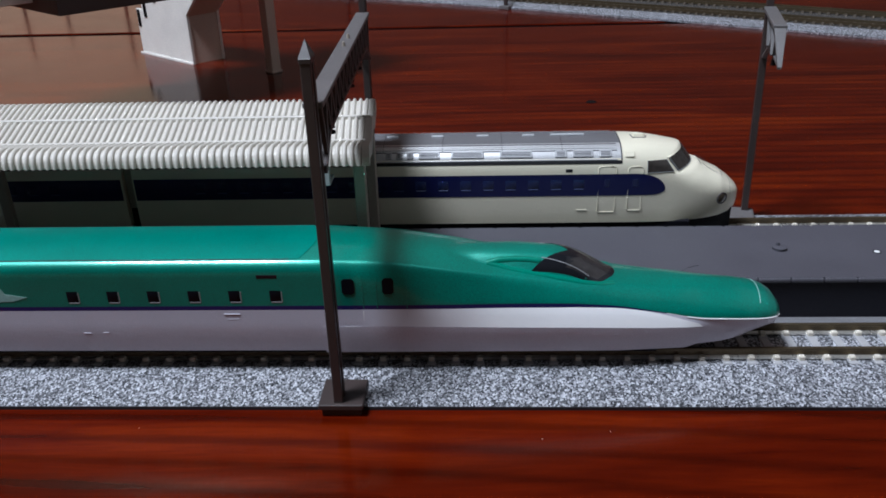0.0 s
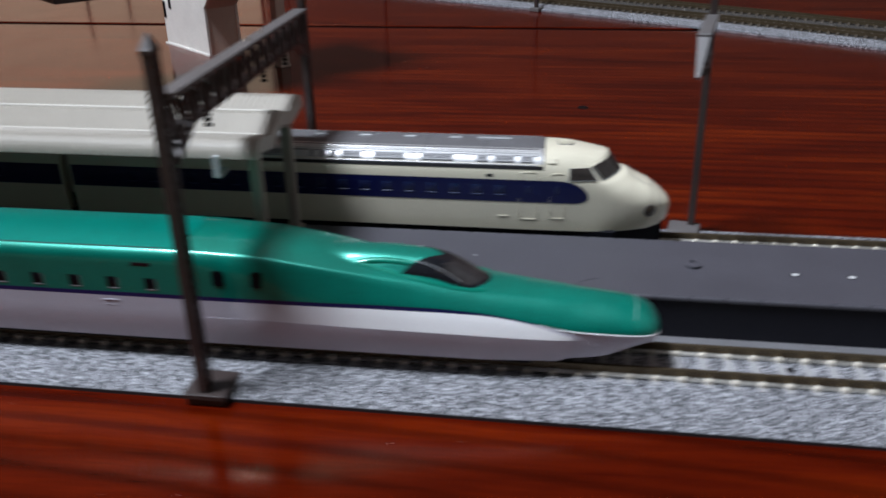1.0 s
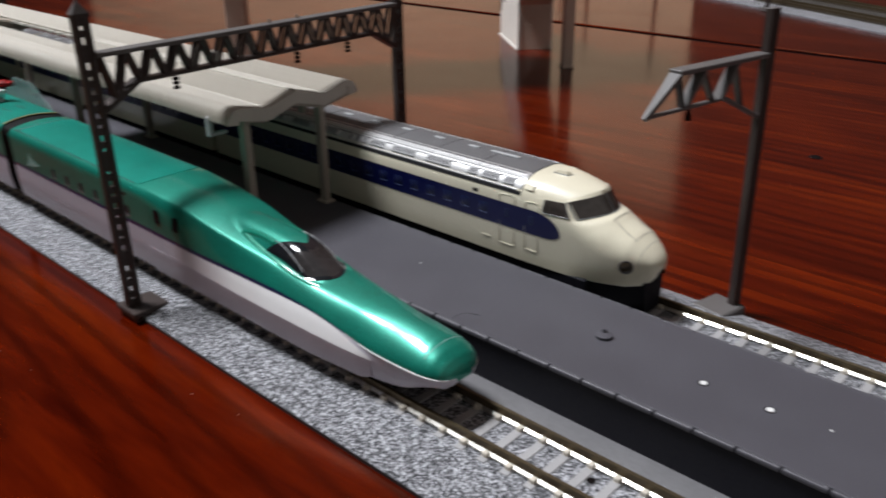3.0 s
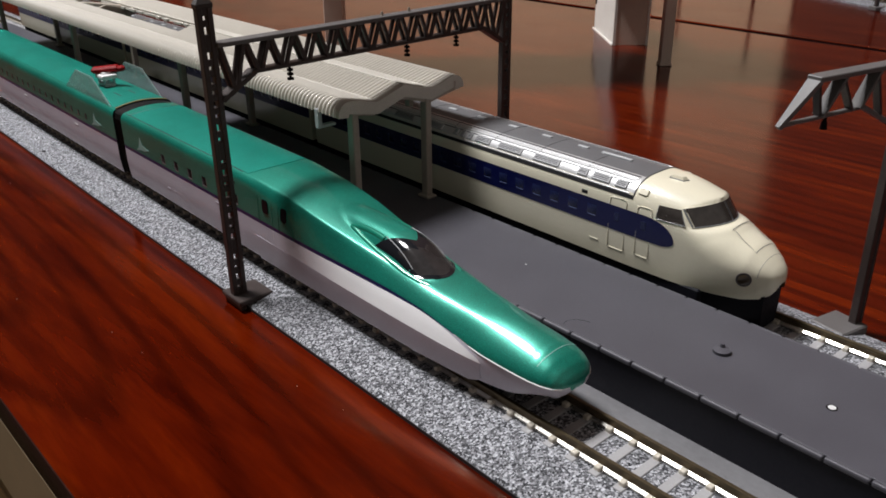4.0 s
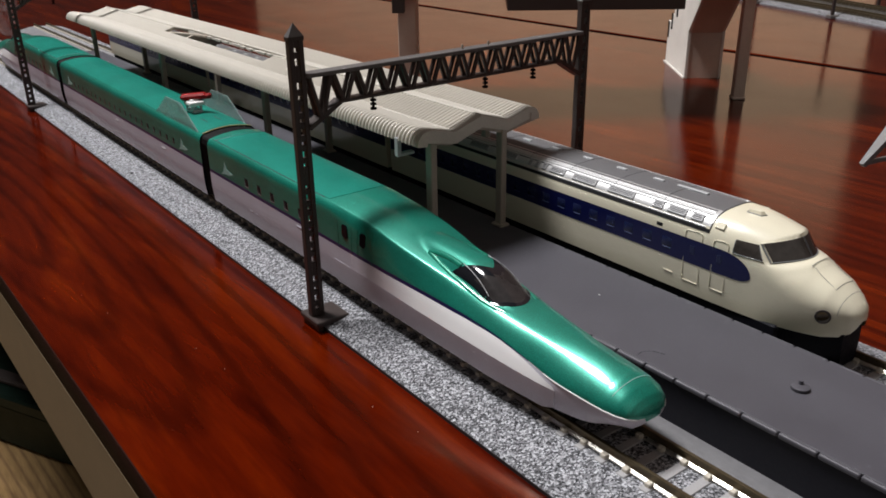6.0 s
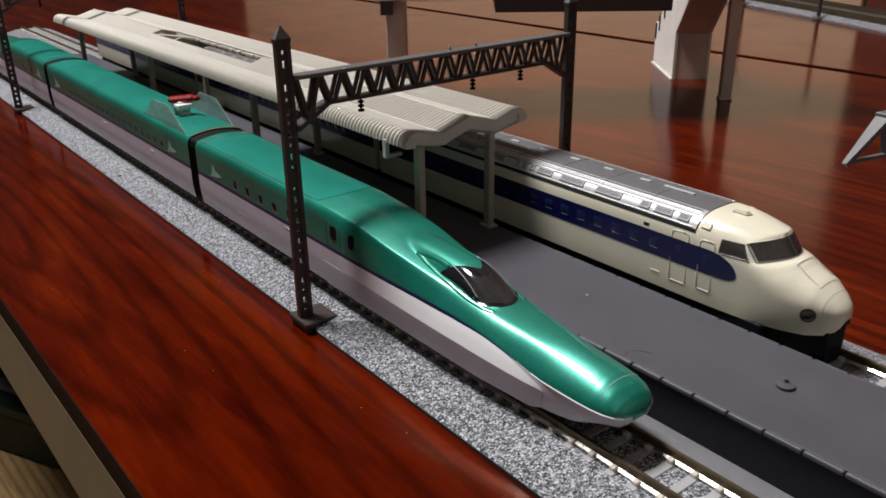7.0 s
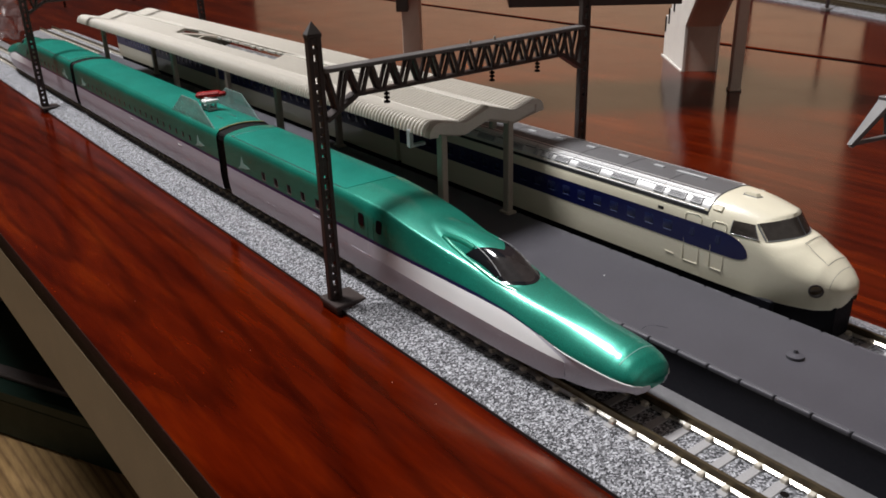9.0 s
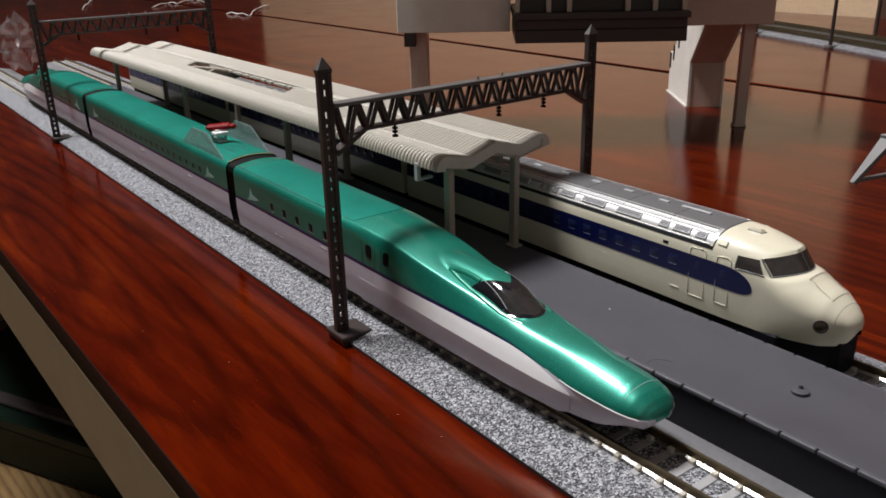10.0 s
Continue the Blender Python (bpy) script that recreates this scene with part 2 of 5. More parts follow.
def at(x, y, z, rz=0.0, rx=0.0, ry=0.0):
    return pose(x * MM, y * MM, z * MM, rx, ry, rz)


def box(bm, x0, x1, y0, y1, z0, z1, bevel=0.0, m=None, mi=0, segments=1):
    mat4 = Matrix.Translation(((x0 + x1) / 2, (y0 + y1) / 2, (z0 + z1) / 2)) @ Matrix.Diagonal((abs(x1 - x0), abs(y1 - y0), abs(z1 - z0), 1))
    vs = bmesh.ops.create_cube(bm, size=1, matrix=(m @ mat4) if m else mat4)["verts"]
    fs = {f for v in vs for f in v.link_faces}
    if bevel:
        es = list({e for v in vs for e in v.link_edges})
        r = bmesh.ops.bevel(bm, geom=es, offset=bevel, segments=segments, affect="EDGES", profile=0.5)
        fs = {f for v in r["verts"] for f in v.link_faces} | set(r["faces"])
    for f in fs:
        f.material_index = mi
    return bm


def bar(bm, a, b, w, h, bevel=0.0, mi=0):
    """A bar of section w (across, level) by h from point a to point b."""
    a, b = Vector(a), Vector(b)
    d = (b - a).normalized()
    side = d.cross(Vector((0, 0, 1)))
    if side.length < 1e-4:
        side = Vector((1, 0, 0))
    side.normalize()
    up = side.cross(d)
    m = Matrix((side, d, up)).transposed().to_4x4()
    m.translation = (a + b) / 2
    return box(bm, -w / 2, w / 2, -(b - a).length / 2, (b - a).length / 2, -h / 2, h / 2, bevel, m, mi)


def cyl(bm, x, y, z0, z1, r, r2=None, n=16, m=None, mi=0):
    t = Matrix.Translation((x, y, (z0 + z1) / 2))
    vs = bmesh.ops.create_cone(bm, cap_ends=True, segments=n, radius1=r, radius2=r if r2 is None else r2, depth=z1 - z0, matrix=(m @ t) if m else t)["verts"]
    for f in {f for v in vs for f in v.link_faces}:
        f.material_index = mi
    return bm


def extrude_profile(bm, pts, x0, x1, mi=0, close=True):
    """A closed (y, z) outline drawn out along x."""
    a = [bm.verts.new((x0, y, z)) for y, z in pts]
    b = [bm.verts.new((x1, y, z)) for y, z in pts]
    n = len(pts)
    fs = [bm.faces.new((a[i], a[(i + 1) % n], b[(i + 1) % n], b[i])) for i in range(n)]
    if close:
        fs += [bm.faces.new(a[::-1]), bm.faces.new(b)]
    for f in fs:
        f.material_index = mi
    bmesh.ops.recalc_face_normals(bm, faces=fs)
    return bm


def tube(bm, pts, r, n=6, mi=0):
    """A round wire along points."""
    rings = []
    for i, p in enumerate(pts):
        d = (Vector(pts[min(i + 1, len(pts) - 1)]) - Vector(pts[max(i - 1, 0)])).normalized()
        s = d.orthogonal().normalized()
        u = d.cross(s)
        rings.append([bm.verts.new(Vector(p) + r * (math.cos(2 * math.pi * k / n) * s + math.sin(2 * math.pi * k / n) * u)) for k in range(n)])
    for a, b in zip(rings, rings[1:]):
        off = min(range(n), key=lambda o: (a[0].co - b[o].co).length)
        for k in range(n):
            bm.faces.new((a[k], a[(k + 1) % n], b[(k + 1 + off) % n], b[(k + off) % n])).material_index = mi
    return bm


def grid_faces(bm, rows, mi=0, flip=False):
    """Faces between rows of vertices."""
    out = []
    for a, b in zip(rows, rows[1:]):
        for i in range(len(a) - 1):
            q = [a[i], a[i + 1], b[i + 1], b[i]]
            q = [v for k, v in enumerate(q) if v not in q[:k]]
            if len(q) > 2:
                f = bm.faces.new(q[::-1] if flip else q)
                f.material_index = mi
                out.append(f)
    return out


def lerp_table(x, rows):
    """Values at x, gliding between rows of (x, value, ...)."""
    if x <= rows[0][0]:
        return rows[0][1:]
    for a, b in zip(rows, rows[1:]):
        if x <= b[0]:
            t = (x - a[0]) / (b[0] - a[0])
            return tuple(p + (q - p) * t for p, q in zip(a[1:], b[1:]))
    return rows[-1][1:]


def smooth_table(x, rows):
    """As lerp_table, rounded by averaging over a short stretch."""
    vals = [lerp_table(x + d, rows) for d in (-2.0, -1.0, 0.0, 1.0, 2.0)]
    return tuple(sum(v) / 5 for v in zip(*vals))


# ---- the room ----
def wall(name, x0, x1, y0, y1, z0, z1, material, label):
    bm = bmesh.new()
    box(bm, x0, x1, y0, y1, z0, z1)
    ob = new(name, mesh_of(name, bm, material))
    return tagged(ob, label, "wall", kind="structure")


FLOOR_Z = -300
tagged(wall("floor", -2600, 1500, -1300, 1100, FLOOR_Z - 60, FLOOR_Z, FLOORING, "light wooden floor under the table"), category="floor")
tagged(wall("ceiling", -2600, 1500, -1300, 1100, 1900, 1960, CEILING, "unseen ceiling, coloured near-black to limit bounce light"), category="ceiling")
wall("wall_north", -1950, -330, 1024, 1100, FLOOR_Z - 60, 330, WALLPAPER, "plain cream papered wall behind the tables")
# dark parts added out of view, to bound the cream wall's reflection
wall("wall_north_east", -330, 1500, 1024, 1100, FLOOR_Z - 60, 1960, DARKWALL, "added dark brown wall part out of view, bounds the table reflection")
wall("wall_north_west", -2600, -1950, 1024, 1100, FLOOR_Z - 60, 1960, DARKWALL, "added dark brown wall part out of view, bounds the table reflection")
wall("wall_north_top", -1950, -330, 1024, 1100, 330, 1960, DARKWALL, "added dark brown wall part over the cream one, caps the table reflection")
# walls out of view, added to close the room; tones control bounce light
wall("wall_south", -2600, 1500, -1380, -1300, FLOOR_Z - 60, 1960, DIMWALL, "unseen room wall, toned to set the bounce light")
wall("wall_west", -2680, -2600, -1380, 1100, FLOOR_Z - 60, 1960, DIMWALL, "unseen room wall, toned to set the bounce light")
wall("wall_east", 1000, 1080, -1380, 1100, FLOOR_Z - 60, 1960, EASTWALL, "unseen room wall, toned to set the bounce light")


# ceiling lamp, a round diffuser round the light
lamp = thing("ceiling_lamp", "round white ceiling lamp over the table", "lamp", at=(LAMP_AT[0] * 1000, LAMP_AT[1] * 1000, 0))
bm = bmesh.new()
cyl(bm, 0, 0, LAMP_AT[2] * 1000 + 206, LAMP_AT[2] * 1000 + 250, 120, 100, 40)
part("housing", bm, WHITE, lamp, smooth=30)
bm = bmesh.new()
cyl(bm, 0, 0, LAMP_AT[2] * 1000 + 250, 1899, 12, None, 12)
part("stem", bm, WHITE, lamp)

# ---- table ----
SKEW = 0.9
TABLE_Y = 81.2
table = thing("low_table", "glossy reddish-brown veneered table with a beige edge", "table", at=(-75, TABLE_Y, 0), rz=SKEW)
bm = bmesh.new()


def back_y(lx, world_y):
    """Local y of the table's straight far edge, which runs at another angle than the front."""
    c, s = math.cos(radians(SKEW)), math.sin(radians(SKEW))
    return (world_y - TABLE_Y - s * lx) / c


outline = [(-1800, 0.35), (900, 0.35), (900, back_y(900, 547.5)), (-1800, back_y(-1800, 547.5))]
lo = [bm.verts.new((x, y, -18)) for x, y in outline]
hi = [bm.verts.new((x, y, 0)) for x, y in outline]
bm.faces.new(hi), bm.faces.new(lo[::-1])
for i in range(4):
    bm.faces.new((lo[i], lo[(i + 1) % 4], hi[(i + 1) % 4], hi[i]))
bmesh.ops.recalc_face_normals(bm, faces=bm.faces)
part("tabletop", bm, TABLE, table, "glossy reddish-brown wood veneer top")
bm = bmesh.new()
extrude_profile(bm, [(0.35, -0.02), (0.12, -0.08), (0, -0.3), (0, -4.0), (0, -7.4), (0.2, -7.9), (0.35, -8.0)], -1800, 900)
part("edge_strip", bm, LIP, table, "dark brown rounded edge strip", 40)
bm = bmesh.new()
box(bm, -1800, 900, 0.05, 20, -38, -8.1, 0.2)
part("apron", bm, APRON, table, "beige side panel under the top")
for lx, ly in ((-1760, 40), (860, 40), (-1760, 440), (860, 440)):
    bm = bmesh.new()
    box(bm, lx - 25, lx + 25, ly - 14, ly + 25, FLOOR_Z, -18.1, 3)
    part("leg", bm, APRON, table)

table_b = thing("side_table", "reddish-brown veneered table pushed against the first one", "table", at=(-75, 553.5, 0), rz=0)
bm = bmesh.new()
box(bm, -1800, 1050, 4.0, 468, -18, -0.05, 0.4)
part("tabletop", bm, TABLE, table_b)
for lx, ly in ((-1760, 140), (1010, 140), (-1760, 430), (1010, 430)):
    bm = bmesh.new()
    box(bm, lx - 25, lx + 25, ly - 25, ly + 25, FLOOR_Z, -18.1, 3)
    part("leg", bm, APRON, table_b)

# near-black filler strip, stands in for the shade down the gap
bm = bmesh.new()
box(bm, -1800, 900, 547.7, 557.3, -17, -0.9)
seam = new("seam_shade_strip", mesh_of("seam_shade_strip", bm, GROOVE))
tagged(seam, "near-black strip for the shade in the gap between the two tables", "trim", kind="structure")

bm = bmesh.new()
cyl(bm, 0, 0, 0.02, 0.5, 2.0, 1.5, 14)
bmesh.ops.scale(bm, vec=(1.25, 1.0, 1.0), verts=bm.verts)
crumb = new("dark_crumb", mesh_of("dark_crumb", bm, DARKHOLE, 50))
crumb.matrix_world = at(52, 365.3, 0)
tagged(crumb, "small dark speck lying on the table", "crumb")

# ---- things on the floor beside the table ----
tray = thing("storage_box", "dark green plastic storage box standing on the floor", "box", at=(-500, 106, FLOOR_Z), rz=27)
bm = bmesh.new()
box(bm, -170, 190, 0, 220, 0, 40, 3)
part("body", bm, BOXGREEN, tray)
bm = bmesh.new()
box(bm, -174, 194, -4, 224, 40.2, 52, 2)
part("lid", bm, BOXGREEN, tray, "dark green lid with a raised rim")
for a in ((-160, 180, 8, 20), (-160, 180, 196, 208), (-160, -148, 20, 196), (168, 180, 20, 196)):
    bm = bmesh.new()
    box(bm, *a, 52, 57, 1.5)
    part("rim", bm, STATION_DARK, tray, "brown raised rim on the lid")


# ---- tracks ----
PITCH = 5.17


def track(name, cy, x0, x1, label, near_edge, far_edge, first, bare):
    tr = thing(name, label, "track", group="model tracks", at=(0, cy, 0))
    bm = bmesh.new()
    prof = [(-near_edge, 0.8), (-near_edge + 0.5, 1.25), (-12.0, 2.55), (-8.6, 3.45), (-6.4, 3.5), (-5.9, 3.3), (-3.9, 3.3), (-3.4, 3.42), (0, 3.5)]
    prof += [(-y, z) for y, z in prof[7:1:-1]] + [(far_edge - 0.5, 1.25), (far_edge, 0.8)]
    n = 40
    rows = []
    for i in range(n + 1):
        x = x0 + (x1 - x0) * i / n
        rows.append([bm.verts.new((x, y, z)) for y, z in prof])
    for f in grid_faces(bm, rows, flip=True):
        if f.calc_center_median().y * bare > 6.4:
            f.material_index = 1
    bmesh.ops.recalc_face_normals(bm, faces=bm.faces)
    part("ballast_bed", bm, [BALLAST, SHOULDER], tr, "speckled grey ballast shoulder", 60)
    bm = bmesh.new()
    box(bm, x0, x1, -near_edge - 0.15, far_edge + 0.15, 0.02, 0.8)
    part("base", bm, BALLAST_EDGE, tr, "thin black plastic base")
    for s in (-1, 1):
        bm = bmesh.new()
        y = 4.85 * s
        extrude_profile(bm, [(y - 0.74, 3.6), (y + 0.74, 3.6), (y + 0.74, 3.95), (y + 0.2, 4.33), (y + 0.2, 5.3), (y + 0.38, 5.45), (y + 0.38, 5.95), (y + 0.3, 6.05), (y - 0.3, 6.05), (y - 0.38, 5.95), (y - 0.38, 5.45), (y - 0.2, 5.3), (y - 0.2, 4.33), (y - 0.74, 3.95)], x0, x1)
        for f in bm.faces:
            c = f.calc_center_median()
            f.material_index = 1 if c.z > 4.33 else 0
        part("rail", bm, [RAIL, RAILWEB], tr, "nickel rail with a shiny foot")
    bm = bmesh.new()
    box(bm, -0.95, 0.95, -7.5, 7.5, 2.2, 3.74, 0.12)
    for s in (-1, 1):
        for d in (-1, 1):
            y0, y1 = sorted((4.85 * s + 0.3 * d, 4.85 * s + 1.55 * d))
            box(bm, -0.62, 0.62, y0, y1, 3.6, 4.62, 0.16, mi=1)
    tie = mesh_of("sleeper", bm, [TIE, CHAIR])
    k = math.ceil((x0 + 2 - first) / PITCH)
    while first + k * PITCH < x1 - 1:
        piece("sleeper", tie, tr, at(first + k * PITCH, 0, 0))
        k += 1
    return tr


E5Y, S0Y = 156.7, 215.0
near_track = track("model_track", E5Y, -640, 225, "grey ballasted model railway track with nickel rails", 18.4, 18.4, 74.3, 1)
far_track = track("model_track", S0Y, -640, 225, "grey ballasted model railway track beyond the platform", 18.4, 18.4, 75.4, -1)
for tr, x, y in ((near_track, -177.7, 141.5), (near_track, 110, 143.6), (near_track, 112.5, 143.9), (far_track, 116.3, 222.8), (near_track, 91.5, 158.0)):
    bm = bmesh.new()
    off = y - (E5Y if tr is near_track else S0Y)
    cyl(bm, x, off, 1.2, lerp_table(abs(off), [(0, 3.52), (8.6, 3.5), (12.0, 2.62), (17.9, 1.32)])[0], 0.8, 0.8, 14)
    part("screw_hole", bm, DARKHOLE, tr, "small dark screw hole")


# ---- platform ----
PLAT = (170.8, 201.2)
platform = thing("station_platform", "dark grey plastic model station platform", "platform")
bm = bmesh.new()
box(bm, -420, 300, PLAT[0] + 0.9, PLAT[1] - 0.9, 11.07, 12.2, 0.1)
part("deck", bm, PLATFORM, platform, "matt dark grey platform surface")
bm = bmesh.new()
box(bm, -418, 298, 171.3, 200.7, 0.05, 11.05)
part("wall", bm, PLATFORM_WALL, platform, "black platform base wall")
bm = bmesh.new()
box(bm, -3.63, 3.63, 0, 1.1, 1.35, 2.42, 0.38, segments=2)
cop = mesh_of("coping", bm, PLATFORM)
k = 0
while -412 + 7.4 * k < 296:
    piece("coping", cop, platform, at(-412 + 7.4 * k, PLAT[0], 9.75))
    piece("coping", cop, platform, at(-412 + 7.4 * k, PLAT[1], 9.75, 180) @ Matrix.Translation((0, 0, 0)))
    k += 1
bm = bmesh.new()
cyl(bm, 74.9, 186.6, 12.2, 12.85, 1.7, 1.75, 22)
cyl(bm, 74.9, 186.6, 12.85, 13.0, 1.65, 1.1, 22)
cyl(bm, 74.6, 187.2, 12.9, 13.7, 0.5, 0.4, 10)
part("plug", bm, PLATFORM, platform, "small round grey plug", 40)
for x, y, r in ((97.3, 184.6, 0.75), (109.6, 184.6, 0.75), (119.5, 185.6, 0.28), (23.5, 187, 0.22)):
    bm = bmesh.new()
    cyl(bm, x, y, 12.1, 12.32, r, r * 0.9, 14)
    pin = part("pin", bm, WHITE, platform, "small white round pin")
    if r > 0.5:
        bm = bmesh.new()
        cyl(bm, x, y, 12.1, 12.26, r * 1.35, r * 1.3, 16)
        part("pin_socket", bm, DARKHOLE, pin, "dark socket round the pin")
bm = bmesh.new()
tube(bm, [(47.6 + 0.10 * i * i, 172.2 + 0.35 * i, 12.3 + 1.6 * math.sin(i * 0.22)) for i in range(8)], 0.05, 5)
hair = new("loose_fibre", mesh_of("loose_fibre", bm, DARKHOLE))
tagged(hair, "thin dark fibre lying on the platform", "fibre")


# ---- platform canopy ----
CANOPY_LINE = [(167.9, 41.7), (168.0, 42.5), (168.25, 43.3), (168.7, 44.0), (169.4, 44.5), (170.3, 44.8), (171.4, 44.85), (180.0, 43.0), (189.6, 45.6), (199.6, 42.9), (208.0, 44.7), (209.4, 44.5), (210.4, 44.0), (211.1, 43.2), (211.4, 42.3), (211.5, 41.4)]


def strip_outline(line, thick, lift=0.0):
    up = []
    for i, (y, z) in enumerate(line):
        a, b = line[max(0, i - 1)], line[min(len(line) - 1, i + 1)]
        n = Vector((-(b[1] - a[1]), b[0] - a[0])).normalized()
        up.append((y + n.x * lift, z + n.y * lift, n))
    return [(y, z) for y, z, n in up] + [(y - n.x * thick, z - n.y * thick) for y, z, n in reversed(up)]


def cut_line(line, y0, y1):
    """The stretch of a roof line between two y."""
    out = []
    for (ya, za), (yb, zb) in zip(line, line[1:]):
        for y in (ya, y0, y1, yb):
            if min(ya, yb) <= y <= max(ya, yb) and y0 <= y <= y1 and abs(yb - ya) > 1e-6:
                p = (y, za + (zb - za) * (y - ya) / (yb - ya))
                if not out or abs(out[-1][0] - p[0]) > 1e-4 and p[0] > out[-1][0]:
                    out.append(p)
    return out


def askew(bm):
    """The canopy is cut a little askew: its far eave ends further back than the near one."""
    for v in bm.verts:
        v.co.x -= 0.08 * (v.co.y - 168)
    return bm


canopy = thing("platform_canopy", "ribbed ivory plastic station canopy on posts over the platform", "canopy")
NEAR_STRIP, FAR_STRIP = cut_line(CANOPY_LINE, 167.9, 184.6), cut_line(CANOPY_LINE, 196.4, 211.5)
OPEN = (-243.0, -141.0)
for a, b, line in ((-345, OPEN[0], CANOPY_LINE), (OPEN[0], OPEN[1], NEAR_STRIP), (OPEN[0], OPEN[1], FAR_STRIP), (OPEN[1], -21.6, CANOPY_LINE)):
    bm = bmesh.new()
    extrude_profile(bm, strip_outline(line, 1.0), a, b)
    part("roof_shell", askew(bm), CANOPY, canopy)
for y, z in ((180.0, 43.0), (189.6, 45.7), (199.6, 42.9)):
    for a, b in (((-345, -21.6),) if y != 189.6 else ((-345, OPEN[0]), (OPEN[1], -21.6))):
        bm = bmesh.new()
        box(bm, a, b, y - 0.35, y + 0.35, z - 0.4, z + 0.75, 0.15)
        part("roof_ridge", askew(bm), CANOPY, canopy)
bm = bmesh.new()
extrude_profile(bm, strip_outline(CANOPY_LINE, 3.2, 0.5), -0.8, 0.8)
bargeboard = mesh_of("gable_beam", askew(bm), CANOPY)
for x in (-22.0, -344.6):
    piece("gable_beam", bargeboard, canopy, at(x, 0, 0))
POST_X = ((-24.4, -25.3), (-129.0, -122.3), (-232.5, -222.5), (-336.5, -321.5))
bm = bmesh.new()
extrude_profile(bm, strip_outline(cut_line(CANOPY_LINE, 171.0, 209.0), 2.6, -1.0), -0.9, 0.9)
rafter = mesh_of("rafter", bm, POST)
bm = bmesh.new()
box(bm, -1.3, 1.3, -1.0, 1.0, 12.2, 42.0, 0.25)
box(bm, -2.2, 2.2, -1.7, 1.7, 12.2, 13.0, 0.25)
post = mesh_of("post", bm, POST)
for xn, xf in POST_X:
    piece("rafter", rafter, canopy, at(xf, 0, 0))
    piece("post", post, canopy, at(xn, 173.8 if xn > -30 else 177.8, 0))
    piece("post", post, canopy, at(xf, 198.6, 0))
bm = bmesh.new()
box(bm, -31.5, -29.9, 167.2, 168.4, 37.4, 42.5, 0.15)
box(bm, -31.5, -29.9, 168.3, 172.5, 37.4, 38.2, 0.15)
part("bracket", bm, GREY_LIGHT, canopy, "small pale bracket under the eave")
bm = bmesh.new()
box(bm, -30.4, -28.4, 195.4, 197.0, 37.8, 41.5, 0.2)
part("bracket", bm, POST, canopy)


# ---- loft helper for car bodies ----


def power(v, e):
    return math.copysign(abs(v) ** e, v)


# Green train: x, half width, foot of green, top, bottom, half width at bottom, roundness, crease z, crease half width
E5 = [
    (-120, 9.9, 19.4, 30.2, 8.4, 9.3, 2.6, 14.6, 9.95, 8.6, 29.05),
    (-30, 9.9, 19.4, 30.2, 8.4, 9.3, 2.6, 14.6, 9.95, 8.6, 29.05),
    (-16, 9.9, 19.4, 29.6, 8.4, 9.3, 2.6, 14.6, 10.0, 8.6, 28.2),
    (-4, 9.8, 19.4, 27.7, 8.4, 9.3, 2.6, 14.5, 10.15, 8.4, 26.4),
    (8, 9.3, 19.3, 25.6, 8.4, 8.8, 2.6, 14.4, 10.3, 7.5, 24.4),
    (20, 8.6, 18.9, 23.6, 8.4, 8.5, 2.6, 14.2, 10.1, 6.5, 22.5),
    (30, 8.0, 18.0, 21.8, 8.3, 8.1, 2.6, 13.8, 9.6, 5.8, 21.0),
    (38, 7.7, 16.5, 21.0, 8.2, 7.4, 2.6, 13.35, 8.95, 5.3, 20.0),
    (45, 7.6, 15, 20.5, 8.1, 6.8, 1.75, 13.1, 8.3, 4.9, 19.3),
    (48, 7.5, 14.7, 20.3, 8.1, 6.4, 1.68, 12.9, 7.5, 4.8, 19.1),
    (54, 7.3, 14.5, 19.8, 8.8, 5.9, 1.68, 12.7, 7, 4.6, 18.5),
    (58, 6.95, 14.3, 19.1, 10.4, 5.2, 1.8, 12.7, 6.7, 4.3, 17.8),
    (61, 6.2, 14.1, 18.0, 11.2, 4.5, 2.0, 12.8, 5.9, 3.6, 16.8),
    (62.8, 5.2, 13.9, 16.7, 11.3, 3.7, 2.2, 12.9, 4.9, 2.8, 15.7),
    (63.8, 3.8, 13.7, 15.4, 12.0, 2.6, 2.2, 12.95, 3.6, 2.0, 14.9),
    (64.3, 2.1, 13.6, 14.4, 12.7, 1.4, 2.2, 13.0, 2.0, 1.1, 14.2),
]
CAB = [(-6, 27.3), (2, 28.0), (10, 27.8), (18, 27.3), (22, 26.2), (26, 23.9), (29.5, 21.9), (33, 19.5)]


def e5_row(x):
    return smooth_table(x, E5) if x < 58 else lerp_table(x, E5)


